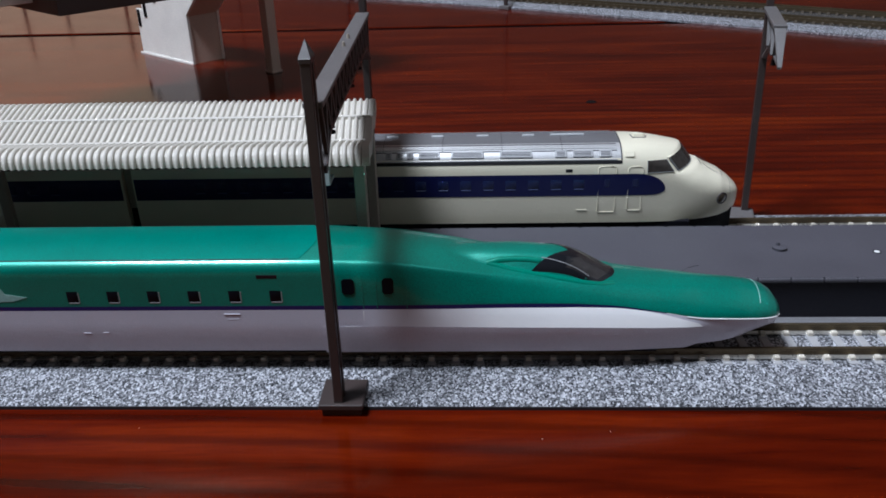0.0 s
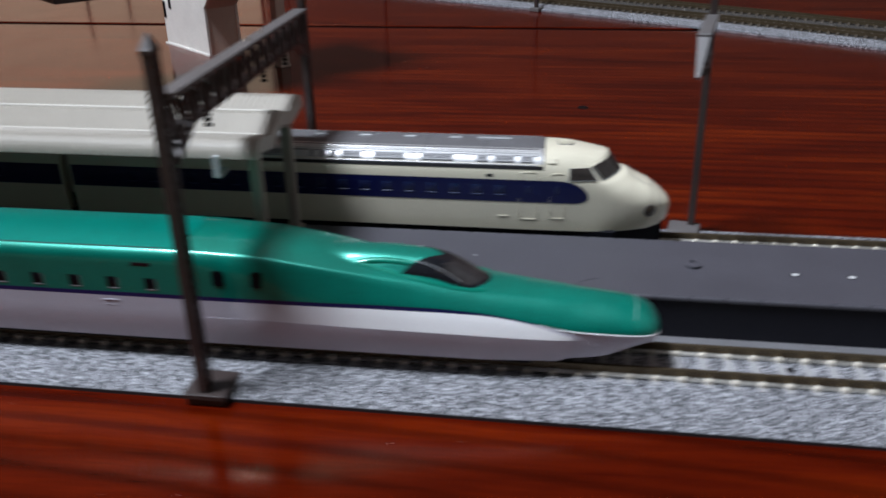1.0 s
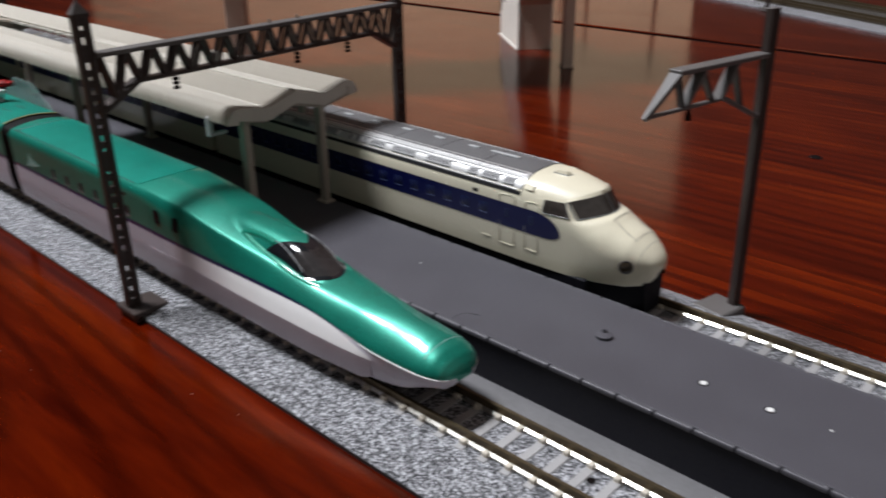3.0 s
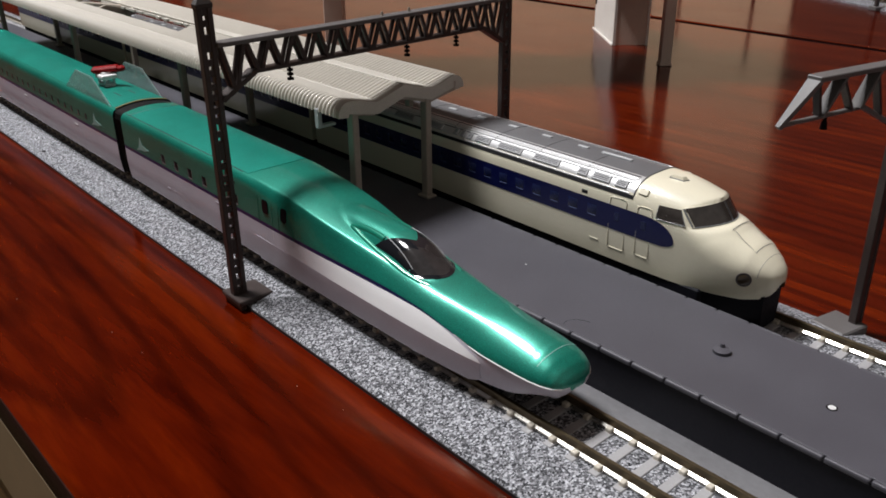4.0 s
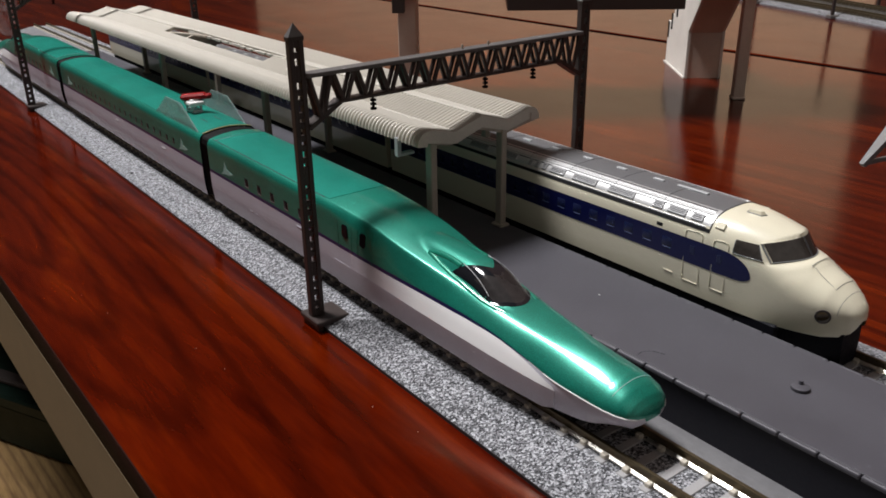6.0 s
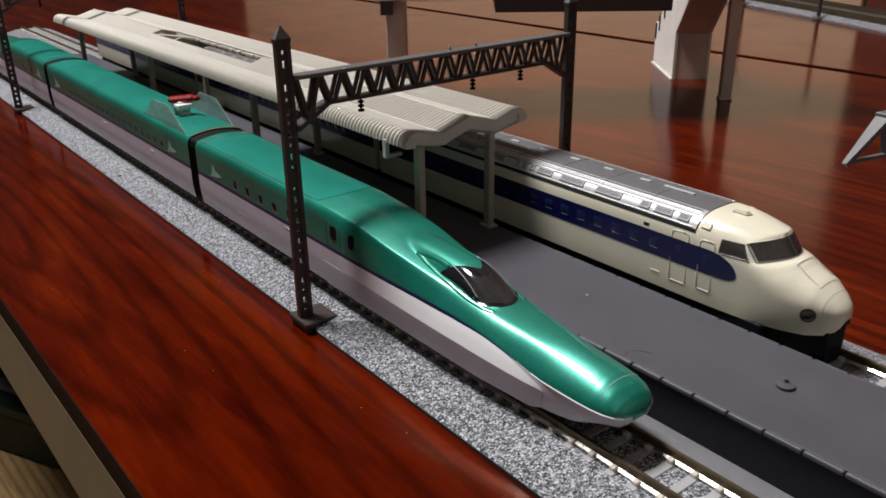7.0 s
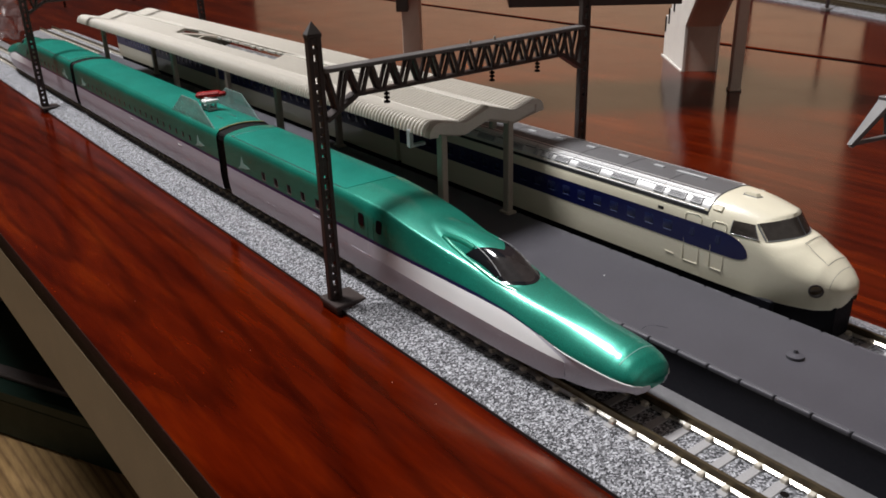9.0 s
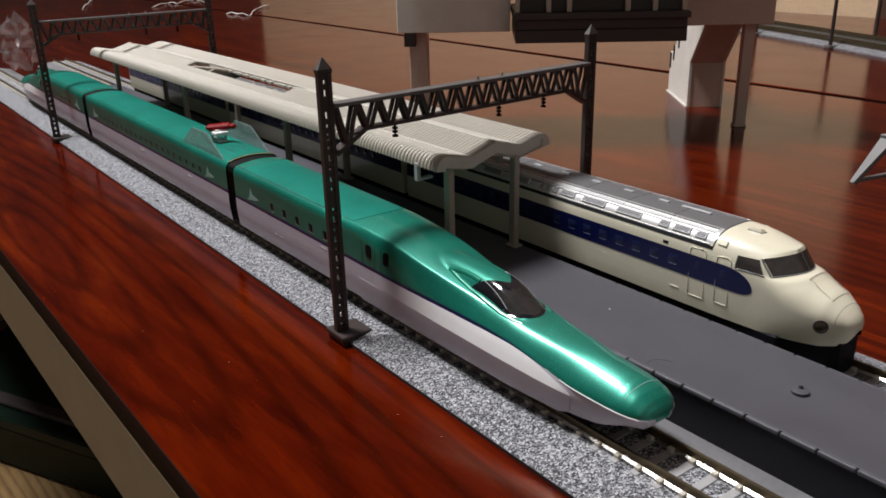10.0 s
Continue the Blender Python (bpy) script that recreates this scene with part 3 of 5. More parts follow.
def e5_top(x, y):
    """The height of the green skin over y at x."""
    hw, zs, zt, zb, wb, n, zc, wc, yr, zr = e5_row(x)
    a = min(abs(y), hw)
    z = zs + (zt - zs) * max(0.0, 1 - (a / hw) ** n) ** (1 / n)
    w = max(0.0, min(1.0, (52 - x) / 14))
    if w > 0:
        # roof and side meet at a shoulder ridge that fades out on the nose
        g = max(0.0, min(1.0, (x + 30) / 20))
        q = 12 - 10.8 * math.sqrt(g)
        roof = zt - (zt - zr) * (a / yr) ** 2
        if a <= yr:
            side = zr + (yr - a) * (zr - zs) / (hw - yr) / q
        else:
            side = zs + (zr - zs) * max(0.0, 1 - (a - yr) / (hw - yr)) ** (1 / q)
        k = 1.3 * g
        h = max(0.0, k - abs(roof - side)) / k if k > 0 else 0.0
        r = (roof if a <= yr else side) if k == 0 else min(roof, side) - h * h * k / 4
        w = w * w * (3 - 2 * w)
        z = w * r + (1 - w) * z
    if -5 < x < 32:
        c = smooth_table(x, CAB)[0] - 0.03 * y * y - 0.0036 * y**4
        d = 0.10
        z = 0.5 * (z + c + math.sqrt((z - c) ** 2 + d * d)) - 0.5 * d * (1 if abs(z - c) < 1 else 0) * 0.5
    return z


def e5_side(x, z):
    hw, zs = e5_row(x)[:2]
    if z <= zs:
        return hw
    lo_y, hi_y = 0.0, hw
    for _ in range(24):
        mid = 0.5 * (lo_y + hi_y)
        lo_y, hi_y = (mid, hi_y) if e5_top(x, mid) > z else (lo_y, mid)
    return lo_y


def shoulder_step(x, t):
    """Spreads points down the side: even in height on the straight body, by arc on the nose."""
    g = max(0.0, min(1.0, (x + 30) / 20))
    return (1 - g) * (1 - (1 - t**1.8) ** 12) + g * math.sin(math.pi / 2 * t)


def e5_blade(x, z):
    """Half width of the flared side between the stripe and the crease."""
    hw, zs, zt, zb, wb, n, zc, wc, yr, zr = e5_row(x)
    zl = zs - 0.95 * max(0.12, min(1.0, (44 - x) / 26))
    t = max(0.0, min(1.0, (zl - z) / (zl - min(zc, zl - 0.15))))
    return hw + (wc - hw) * t**0.8


def e5_skirt(x, t):
    """Half width and height of the lower skirt, t from its crease down to its edge."""
    zc, wc = e5_row(x)[6:8]
    wb = lerp_table(x, [(-30, 9.3), (10, 9.1), (30, 8.9), (44, 7.8), (48, 6.9)])[0]
    wb = min(wb, wc - 0.3)
    return wc + (wb - wc) * t**1.6, zc + (8.0 - zc) * t


def e5_body(x0, x1, nose):
    """Green over a blue stripe over lilac-grey; the nose has a blade whitened as highlight."""
    bm = bmesh.new()
    xs, x = [], x0
    while x < x1 - 0.01:
        xs.append(x)
        x += 6.0 if x < -36 else 1.2 if x < 54 else 0.5 if x < 62.5 else 0.2
    xs.append(x1)
    up, stripe = [], []
    for x in xs:
        hw, zs, zt, zb, wb, n, zc, wc, yr, zr = e5_row(x)
        half = [yr * (1 - (1 - i / 16) ** 1.7) for i in range(17)] + [yr + (hw - yr) * shoulder_step(x, i / 20) for i in range(1, 21)]
        pts = [(y, e5_top(x, y) if abs(y) < hw * 0.9999 else zs) for y in [-v for v in half[:0:-1]] + half]
        up.append([bm.verts.new((x, y, z)) for y, z in pts])
        h = 0.95 * max(0.12, min(1.0, (44 - x) / 26))
        zl = zs - h
        sides = []
        for s in (-1, 1):
            a = [up[-1][0] if s < 0 else up[-1][-1], bm.verts.new((x, s * (hw + 0.02), zl))]
            zcc = min(zc, zl - 0.15)
            b = [a[1]] + [bm.verts.new((x, s * (hw + (wc - hw) * t ** 0.8), zl + (zcc - zl) * t)) for t in (0.35, 0.7, 1.0)]
            c = [b[-1]] + [bm.verts.new((x, s * (wc + (wb - wc) * t ** 1.6), zcc + (zb - zcc) * t)) for t in (0.25, 0.5, 0.75, 1.0)]
            sides.append((a, b, c))
        stripe.append(sides)
    grid_faces(bm, up, 0, True)
    for s in (0, 1):
        grid_faces(bm, [r[s][0] for r in stripe], 1, s == 1)
        grid_faces(bm, [r[s][1] for r in stripe], 2, s == 1)
        grid_faces(bm, [r[s][2] for r in stripe], 2, s == 1)
    for f in bm.faces:
        c = f.calc_center_median()
        if f.material_index == 1 and c.x > 40:
            f.material_index = 3
    bottom = [[bm.verts.new((r[0].co.x, y, e5_row(r[0].co.x)[3] + 0.2)) for y in (-e5_row(r[0].co.x)[4] + 0.4, e5_row(r[0].co.x)[4] - 0.4)] for r in up]
    grid_faces(bm, bottom, 4)
    for end in (0, -1):
        ring = up[end] + [v for sec in (stripe[end][1][0][1:], stripe[end][1][1][1:], stripe[end][1][2][1:]) for v in sec] + [v for sec in (stripe[end][0][2][1:], stripe[end][0][1][1:], stripe[end][0][0][1:]) for v in reversed(sec)]
        try:
            bm.faces.new(ring).material_index = 0 if (end and nose) else 4
        except ValueError:
            pass
    bmesh.ops.recalc_face_normals(bm, faces=bm.faces)
    return bm


def side_pane(x0, x1, z0, z1, s):
    """A pane with cut corners that follows the slope of the green side."""
    bm = bmesh.new()
    c = 0.45
    ring = [(x0 + c, z0), (x1 - c, z0), (x1, z0 + c), (x1, z1 - c), (x1 - c, z1), (x0 + c, z1), (x0, z1 - c), (x0, z0 + c)]
    a = [bm.verts.new((x, s * (e5_side(x, z) + 0.16), z)) for x, z in ring]
    b = [bm.verts.new((x, s * (e5_side(x, z) - 0.5), z)) for x, z in ring]
    bm.faces.new(a), bm.faces.new(b[::-1])
    for i in range(8):
        bm.faces.new((a[i], b[i], b[(i + 1) % 8], a[(i + 1) % 8]))
    bmesh.ops.recalc_face_normals(bm, faces=bm.faces)
    return bm


def e5_windows(car, xs, w=2.9, z0=20.1, z1=23.2, rims=True):
    """Dark panes with clear-plastic rims, on both sides; rim glints painted as pale bars."""
    for s in (-1, 1):
        for x in xs:
            y = e5_side(x, (z0 + z1) / 2)
            bm = bmesh.new()
            ya, yb = sorted((s * (y - 0.5), s * (y + 0.02)))
            box(bm, x - w / 2, x + w / 2, ya, yb, z0, z1, 0.35, segments=2)
            win = part("window", bm, SIDEGLASS, car, "small dark passenger window", 40)
            if not rims:
                continue
            # glints of the clear rim, as pale bars on two edges only
            bm = bmesh.new()
            ya, yb = sorted((s * (y - 0.3), s * (y + 0.05)))
            box(bm, x - w / 2 + 0.5, x + w / 2 - 0.1, ya, yb, z0 - 0.05, z0 + 0.32, 0.08)
            box(bm, x + w / 2 - 0.28, x + w / 2 + 0.02, ya, yb, z0 + 0.2, z1 - 0.5, 0.08)
            part("pane_rim", bm, CLEAR, win)


def e5_emblem(car, x):
    """A pale bird-like mark near the car's end, as a plain swept shape."""
    for s in (-1, 1):
        bm = bmesh.new()
        shape = [(-7, 19.9), (-4.5, 21.2), (-2.6, 24.6), (-1.2, 22.4), (4.4, 21.6), (0.4, 20.7), (-2.5, 20.6)]
        vs = [bm.verts.new((x + a * 0.8, s * (e5_side(x, b) + 0.05), b)) for a, b in shape]
        bm.faces.new(vs)
        r = bmesh.ops.extrude_face_region(bm, geom=bm.faces[:])
        bmesh.ops.translate(bm, verts=[g for g in r["geom"] if isinstance(g, bmesh.types.BMVert)], vec=(0, -s * 0.2, 0))
        bmesh.ops.recalc_face_normals(bm, faces=bm.faces)
        part("emblem", bm, PALE_EMBLEM, car, "pale grey-green printed mark")


def e5_under(car, x0, x1):
    bm = bmesh.new()
    box(bm, x0 + 3, x1 - 8, -7.0, 7.0, 6.3, 8.7, 0.4)
    part("underframe", bm, UNDER, car, "black underframe")
    for bx in (x0 + 22, x1 - 26):
        for dx in (-7, 7):
            bm = bmesh.new()
            m = pose(bx + dx, 0, 8.7, 90, 0, 0)
            for yy in (-4.6, 4.6):
                cyl(bm, 0, 0, yy - 0.7, yy + 0.7, 2.7, None, 18, m)
            part("wheelset", bm, UNDER, car, smooth=40)


def e5_roof_panel(car, x0, x1, bow):
    """Satin panel on the roof, its front edge bowed forward."""
    bm = bmesh.new()
    rows = []
    for i in range(25):
        v = -1 + i / 12
        y = 8.25 * v
        rows.append([bm.verts.new((x0 + (x1 - x0) * j / 13 + (bow * (1 - v * v) if j == 13 else 0), y, e5_top(-60, y) + 0.1)) for j in range(14)])
    grid_faces(bm, rows)
    r = bmesh.ops.extrude_face_region(bm, geom=bm.faces[:])
    bmesh.ops.translate(bm, verts=[g for g in r["geom"] if isinstance(g, bmesh.types.BMVert)], vec=(0, 0, -0.3))
    bmesh.ops.recalc_face_normals(bm, faces=bm.faces)
    return part("roof_panel", bm, TEAL, car, "satin teal roof panel", 40)


def e5_head():
    car = thing("bullet_train_head_car", "glossy green long-nosed model bullet train head car with lilac-grey skirt", "train car", "green train cars", at=(0, E5Y, 0))
    part("body", e5_body(-108.9, 64.3, True), [GREEN, BLUE, SILVER, BRIGHTWHITE, UNDER], car, "metallic green over blue stripe and lilac-grey side", 38)
    e5_windows(car, [-81.0 + 8.37 * i for i in range(6)])
    # windscreen
    bm = bmesh.new()
    rows = []
    for i in range(17):
        v = -1 + i / 8
        y = 5.1 * v
        xb, xf = 20.3 - 7.8 * abs(v) ** 1.3, 30.0 - 3.8 * v * v
        rows.append([bm.verts.new((xb + (xf - xb) * j / 12, y, e5_top(xb + (xf - xb) * j / 12, y) + 0.14)) for j in range(13)])
    for f in grid_faces(bm, rows):
        c = f.calc_center_median()
        v = abs(c.y) / 5.1
        xb, xf = 20.3 - 7.8 * v ** 1.3, 30.0 - 3.8 * v * v
        t = (c.x - xb) / (xf - xb)
        f.material_index = 1 if v < 0.82 and 0.22 + 0.25 * v < t < 0.9 else 0
    r = bmesh.ops.extrude_face_region(bm, geom=bm.faces[:])
    bmesh.ops.translate(bm, verts=[g for g in r["geom"] if isinstance(g, bmesh.types.BMVert)], vec=(0, 0, -0.7))
    bmesh.ops.recalc_face_normals(bm, faces=bm.faces)
    part("windscreen", bm, [WINDOW, SMOKE], car, "glossy smoked wraparound windscreen with a black border", 50)
    # doors and their windows
    for s in (-1, 1):
        for x0, x1, z0, z1, w, paint_of in ((-27.6, -21.4, 14.4, 27.2, 0.2, BRIGHTWHITE), (-18.6, -12.6, 15.0, 24.6, 0.1, SILVER)):
            bm = bmesh.new()
            for a, b, c, d in ((x0 + 2.0, x1 - 0.3, z0, z0 + w), (x1 - w, x1, z0 + 0.3, 18.2)):
                y = e5_blade((a + b) / 2, (c + d) / 2)
                ya, yb = sorted((s * (y - 0.3), s * (y + 0.06)))
                box(bm, a, b, ya, yb, c, d, 0.04)
            door = part("door", bm, paint_of, car, "door outline in relief", 30)
            bm = bmesh.new()
            for a in (x0, x1):
                tube(bm, [(a, s * (e5_side(a, z) + 0.0), z) for z in [18.6 + 0.8 * i for i in range(10)]], 0.07, 5)
            part("door_seam", bm, GREEN, door)
        for x, w in ((-24.3, 2.5), (-16.3, 2.3)):
            bm = side_pane(x - w / 2, x + w / 2, 22.0, 25.4, s)
            part("door_window", bm, SIDEGLASS, car, "small dark door window", 40)
        bm = bmesh.new()
        y = e5_side(-40.5, 26)
        ya, yb = sorted((s * (y - 0.6), s * (y + 0.04)))
        box(bm, -42.7, -38.3, ya, yb, 25.5, 26.5, 0.15)
        part("destination_panel", bm, WINDOW, car, "narrow dark display panel")
        for a, b, z in ((-50.2, -46.9, 17.4), (-49.8, -47.2, 16.2), (-80.5, -78.8, 13.0), (-76.3, -75.1, 13.1), (24.5, 26.0, 12.2), (28.6, 29.9, 12.1)):
            y = 9.95 if a < 0 else e5_skirt(a, 0.3)[0] + 0.03
            ya, yb = sorted((s * (y - 0.5), s * (y + (0.09 if z > 17 else 0.02))))
            bm = bmesh.new()
            box(bm, a, b, ya, yb, z, z + 0.22, 0.05)
            part("step_plate", bm, SILVER, car, "small pale raised plate on the skirt")
    e5_emblem(car, -94)
    # flared blade on each flank, pointed at the front, its highlight painted white
    for s in (-1, 1):
        bm = bmesh.new()
        rows = []
        for i in range(80):
            x = -22 + 69.3 * i / 79
            hw, zs, zt, zb, wb, n, zc, wc, yr, zr = e5_row(x)
            zl = zs - 0.95 * max(0.12, min(1.0, (44 - x) / 26))
            k = math.sqrt(max(0.0, 1 - max(0.0, (x - 32) / 15.3) ** 2.2))
            z1 = zc + 0.05 + (zl - zc) * k
            rows.append([bm.verts.new((x, s * (e5_blade(x, zc + (z1 - zc) * j / 6) + 0.05), zc + (z1 - zc) * j / 6)) for j in range(7)])
        grid_faces(bm, rows)
        bmesh.ops.recalc_face_normals(bm, faces=bm.faces)
        part("side_blade", bm, BLADE, car, "flared blade shape on the flank, its highlight painted white", 40)
        # lower skirt panel, standing off the nose with a blunt rounded end
        bm = bmesh.new()
        rows = []
        for j in range(9):
            t = j / 8
            end = lerp_table(t, [(0, 47.3), (0.75, 46.9), (0.88, 46.3), (1.0, 44.2)])[0]
            rows.append([bm.verts.new((x, s * (e5_skirt(x, t)[0] + 0.06), e5_skirt(x, t)[1])) for x in [end - (end + 30) * (1 - i / 60) ** 1.4 for i in range(61)]])
        grid_faces(bm, rows)
        r = bmesh.ops.extrude_face_region(bm, geom=bm.faces[:])
        bmesh.ops.translate(bm, verts=[g for g in r["geom"] if isinstance(g, bmesh.types.BMVert)], vec=(0, -s * 1.3, 0))
        bmesh.ops.recalc_face_normals(bm, faces=bm.faces)
        part("skirt_panel", bm, SILVER, car, "lilac-grey skirt panel with a blunt front end", 40)
    # ridges that run from the cab roof round the windscreen
    for s in (-1, 1):
        for line in ([(3.5, 4.1), (6, 3.6), (9, 3.4), (12, 3.4), (15, 3.55)], [(3.5, 4.1), (8, 4.75), (13, 5.15), (18, 5.35), (23, 5.3), (27, 4.9), (30, 4.1)]):
            bm = bmesh.new()
            pts = []
            for (xa, ya), (xb, yb) in zip(line, line[1:]):
                for k in range(4):
                    x, y = xa + (xb - xa) * k / 4, ya + (yb - ya) * k / 4
                    pts.append((x, s * y, e5_top(x, y) - 0.66))
            tube(bm, pts, 0.8, 28)
            part("cab_ridge", bm, RIDGE, car, "crisp raised ridge round the cab", 60)
        bm = bmesh.new()
        tube(bm, [(14.6 + 1.2 * k, s * (3.45 + 0.13 * k), e5_top(14.6 + 1.2 * k, 3.45 + 0.13 * k) + 0.12) for k in range(9)], 0.08, 6)
        part("windscreen_pillar", bm, GREY_LIGHT, car, "pale line between the windscreen panes", 60)
    e5_roof_panel(car, -104.5, -34.0, 2.6)
    # roof joints
    for x in (-105.0,):
        bm = bmesh.new()
        pts = [(x + (2.2 if x < -50 else 3.5) * (1 - (y / 8.2) ** 2), y, e5_top(x, y) + 0.02) for y in [-8.4 + 0.7 * i for i in range(25)]]
        tube(bm, pts, 0.16, 6)
        part("roof_joint", bm, ROOFLINE, car, "fine dark roof joint")
    for s in (-1, 1):
        bm = bmesh.new()
        tube(bm, [(x, s * 8.32, e5_top(-60, 8.32) + 0.0) for x in [-108 + 4 * i for i in range(19)]], 0.12, 5)
        part("roof_edge_joint", bm, ROOFLINE, car)
    # thin white line over the nose
    bm = bmesh.new()
    tube(bm, [(59.4 - 0.012 * y * y, y, e5_top(59.4 - 0.012 * y * y, y) - 0.06) for y in [-5.2 + 0.4 * i for i in range(27)]], 0.13, 6)
    part("nose_cover_joint", bm, PALE_EMBLEM, car, "fine pale joint line round the nose tip")
    bm = bmesh.new()
    for s in (-1, 1):
        tube(bm, [(x, s * (e5_row(x)[0] + 0.03), e5_row(x)[1] - 0.12) for x in [44 + 0.6 * i for i in range(34)]], 0.17, 6)
    part("nose_trim", bm, BRIGHTWHITE, car, "thin white trim line under the green nose")
    e5_under(car, -110.8, 47)
    return car


def gangway(x, y, label):
    g = thing("gangway_bellows", label, "gangway", "train gangways", at=(x, y, 0))
    bm = bmesh.new()
    N = 24
    rings = []
    for i in range(13):
        dx, k = -3.15 + 0.525 * i, 0.975 if i % 2 == 0 else 0.945
        ring = [bm.verts.new((dx, -9.2 * k, 9.0))]
        ring += [bm.verts.new((dx, y * k, 19.4 + (e5_top(-60, y) - 19.4) * k)) for y in [-9.85 + 19.7 * j / 40 for j in range(41)]]
        ring.append(bm.verts.new((dx, 9.2 * k, 9.0)))
        rings.append(ring)
    grid_faces(bm, rings, 0, True)
    part("bellows", bm, RUBBER, g, "black rubber bellows")
    return g


def e5_middle(x0, x1):
    car = thing("bullet_train_middle_car", "green model bullet train middle car with pantograph screens on its roof", "train car", "green train cars", at=(0, E5Y, 0))
    # the body reuses the straight part of the section
    bm = e5_body(-110.8 - (x1 - x0), -110.8, False)
    bmesh.ops.translate(bm, verts=bm.verts, vec=(x1 + 110.8, 0, 0))
    part("body", bm, [GREEN, BLUE, SILVER, BRIGHTWHITE, UNDER], car, "metallic green over blue stripe and lilac-grey side", 38)
    e5_windows(car, [x0 + 22 + 6.6 * i for i in range(20)], 2.4, 20.6, 23.2, False)
    e5_emblem(car, x1 - 15)
    e5_emblem(car, x0 + 15)
    for s in (-1, 1):
        for xa in (x1 - 38, x1 - 92):
            bm = bmesh.new()
            ya, yb = sorted((s * 9.45, s * 10.05))
            box(bm, xa, xa + 3.2, ya, yb, 16.6, 16.95, 0.05)
            part("step_plate", bm, BRIGHTWHITE, car, "small pale raised plate on the skirt")
    bm = bmesh.new()
    tube(bm, [(x1 - 0.3, y, e5_top(-60, y) + 0.03) for y in [-8.4 + 0.7 * i for i in range(25)]], 0.3, 6)
    part("roof_end_band", bm, YELLOW, car, "dull gold band along the roof's end")
    bm = bmesh.new()
    for y in (-2.4, 2.4):
        tube(bm, [(x1 - 10 - 2.0 * i, y, e5_top(-60, y) + 0.13) for i in range(4)], 0.14, 5)
    part("roof_joint", bm, ROOFLINE, car, "fine dark roof joint")
    e5_under(car, x0, x1)
    e5_roof_panel(car, x0 + 1.5, x1 - 1.5, 0.0)
    # noise screens beside the pantograph
    for s in (-1, 1):
        bm = bmesh.new()
        prof = [(x1 - 3.0, 28.6), (x1 - 17.0, 36.4), (x1 - 31.0, 36.4), (x1 - 44.0, 28.6)]
        a = [bm.verts.new((x, s * 8.7, z)) for x, z in prof]
        b = [bm.verts.new((x, s * 8.1, z)) for x, z in prof]
        bm.faces.new(a), bm.faces.new(b[::-1])
        for i in range(4):
            bm.faces.new((a[i], b[i], b[(i + 1) % 4], a[(i + 1) % 4]))
        bmesh.ops.recalc_face_normals(bm, faces=bm.faces)
        bmesh.ops.bevel(bm, geom=bm.edges[:], offset=0.15, segments=1, affect="EDGES")
        part("noise_screen", bm, SCREEN, car, "translucent-looking grey noise screen on the roof")
    panto = thing("pantograph", "small grey and red pantograph folded on the green roof", "pantograph", at=(x1 - 27, E5Y, 0))
    bm = bmesh.new()
    box(bm, -4.2, 3.2, -1.8, 1.8, 30.2, 31.4, 0.3)
    for x, y in ((-3, -1.5), (-3, 1.5), (2, -1.5), (2, 1.5)):
        cyl(bm, x, y, 31.3, 32.9, 0.5, 0.5, 10)
    part("base_frame", bm, GREY_LIGHT, panto, "light grey base on insulators", 40)
    bm = bmesh.new()
    box(bm, -3.0, 3.4, -2.8, 2.6, 32.8, 34.3, 0.45, segments=2)
    box(bm, -2.2, 1.0, -1.6, 1.6, 34.2, 34.9, 0.3)
    part("top_frame", bm, WHITE, panto, "white plastic top frame", 40)
    bm = bmesh.new()
    bar(bm, (-3.4, -3.4, 35.3), (1.6, 4.2, 36.0), 3.4, 2.0, 0.7)
    bar(bm, (0.4, 2.6, 35.4), (3.6, 5.2, 36.0), 2.2, 1.8, 0.6)
    part("red_arm", bm, RED, panto, "red folded collector arm")
    return car


HEAD = e5_head()
e5_middle(-287.6, -115.2)
tagged(copy_thing(HEAD, at(-402.6, E5Y, 0, 180)), "green model bullet train tail car behind the middle car")
gangway(-112.05, E5Y, "black gangway between the green head and middle cars")
gangway(-290.4, E5Y, "black gangway between the green middle and tail cars")


# ---- old white and blue train ----
# x, half width, height of the widest line, top, bottom, bottom half width, roundness of the top
S0 = [
    (-110, 10.3, 23.5, 32.4, 11.6, 9.9, 3.1),
    (40, 10.3, 23.5, 32.4, 11.6, 9.9, 3.1),
    (45, 10.2, 22.8, 32.3, 11.6, 9.8, 2.8),
    (50, 9.8, 22.0, 31.7, 11.6, 9.6, 2.5),
    (53, 9.6, 21.4, 31.1, 11.6, 9.4, 2.35),
    (55, 9.5, 20.8, 30.9, 11.6, 9.1, 2.2),
    (57, 9.25, 19.8, 30.3, 11.6, 8.7, 2.1),
    (59, 9.0, 19.0, 29.0, 11.6, 8.3, 2.05),
    (60.4, 8.7, 18.6, 26.8, 11.6, 7.9, 2.05),
    (62, 8.3, 18.2, 25.2, 11.6, 7.4, 2.05),
    (66, 6.9, 18.0, 23.1, 11.7, 5.8, 2.2),
    (69, 5.2, 17.5, 20.9, 12.3, 4.2, 2.1),
    (70.8, 3.5, 17.2, 19.2, 13.4, 2.9, 2.0),
    (71.6, 2.0, 17.0, 18.0, 14.8, 1.7, 2.0),
    (71.9, 0.9, 16.9, 17.4, 16.0, 0.8, 2.0),
]


def s0_row(x):
    return smooth_table(x, S0) if x < 64 else lerp_table(x, S0)


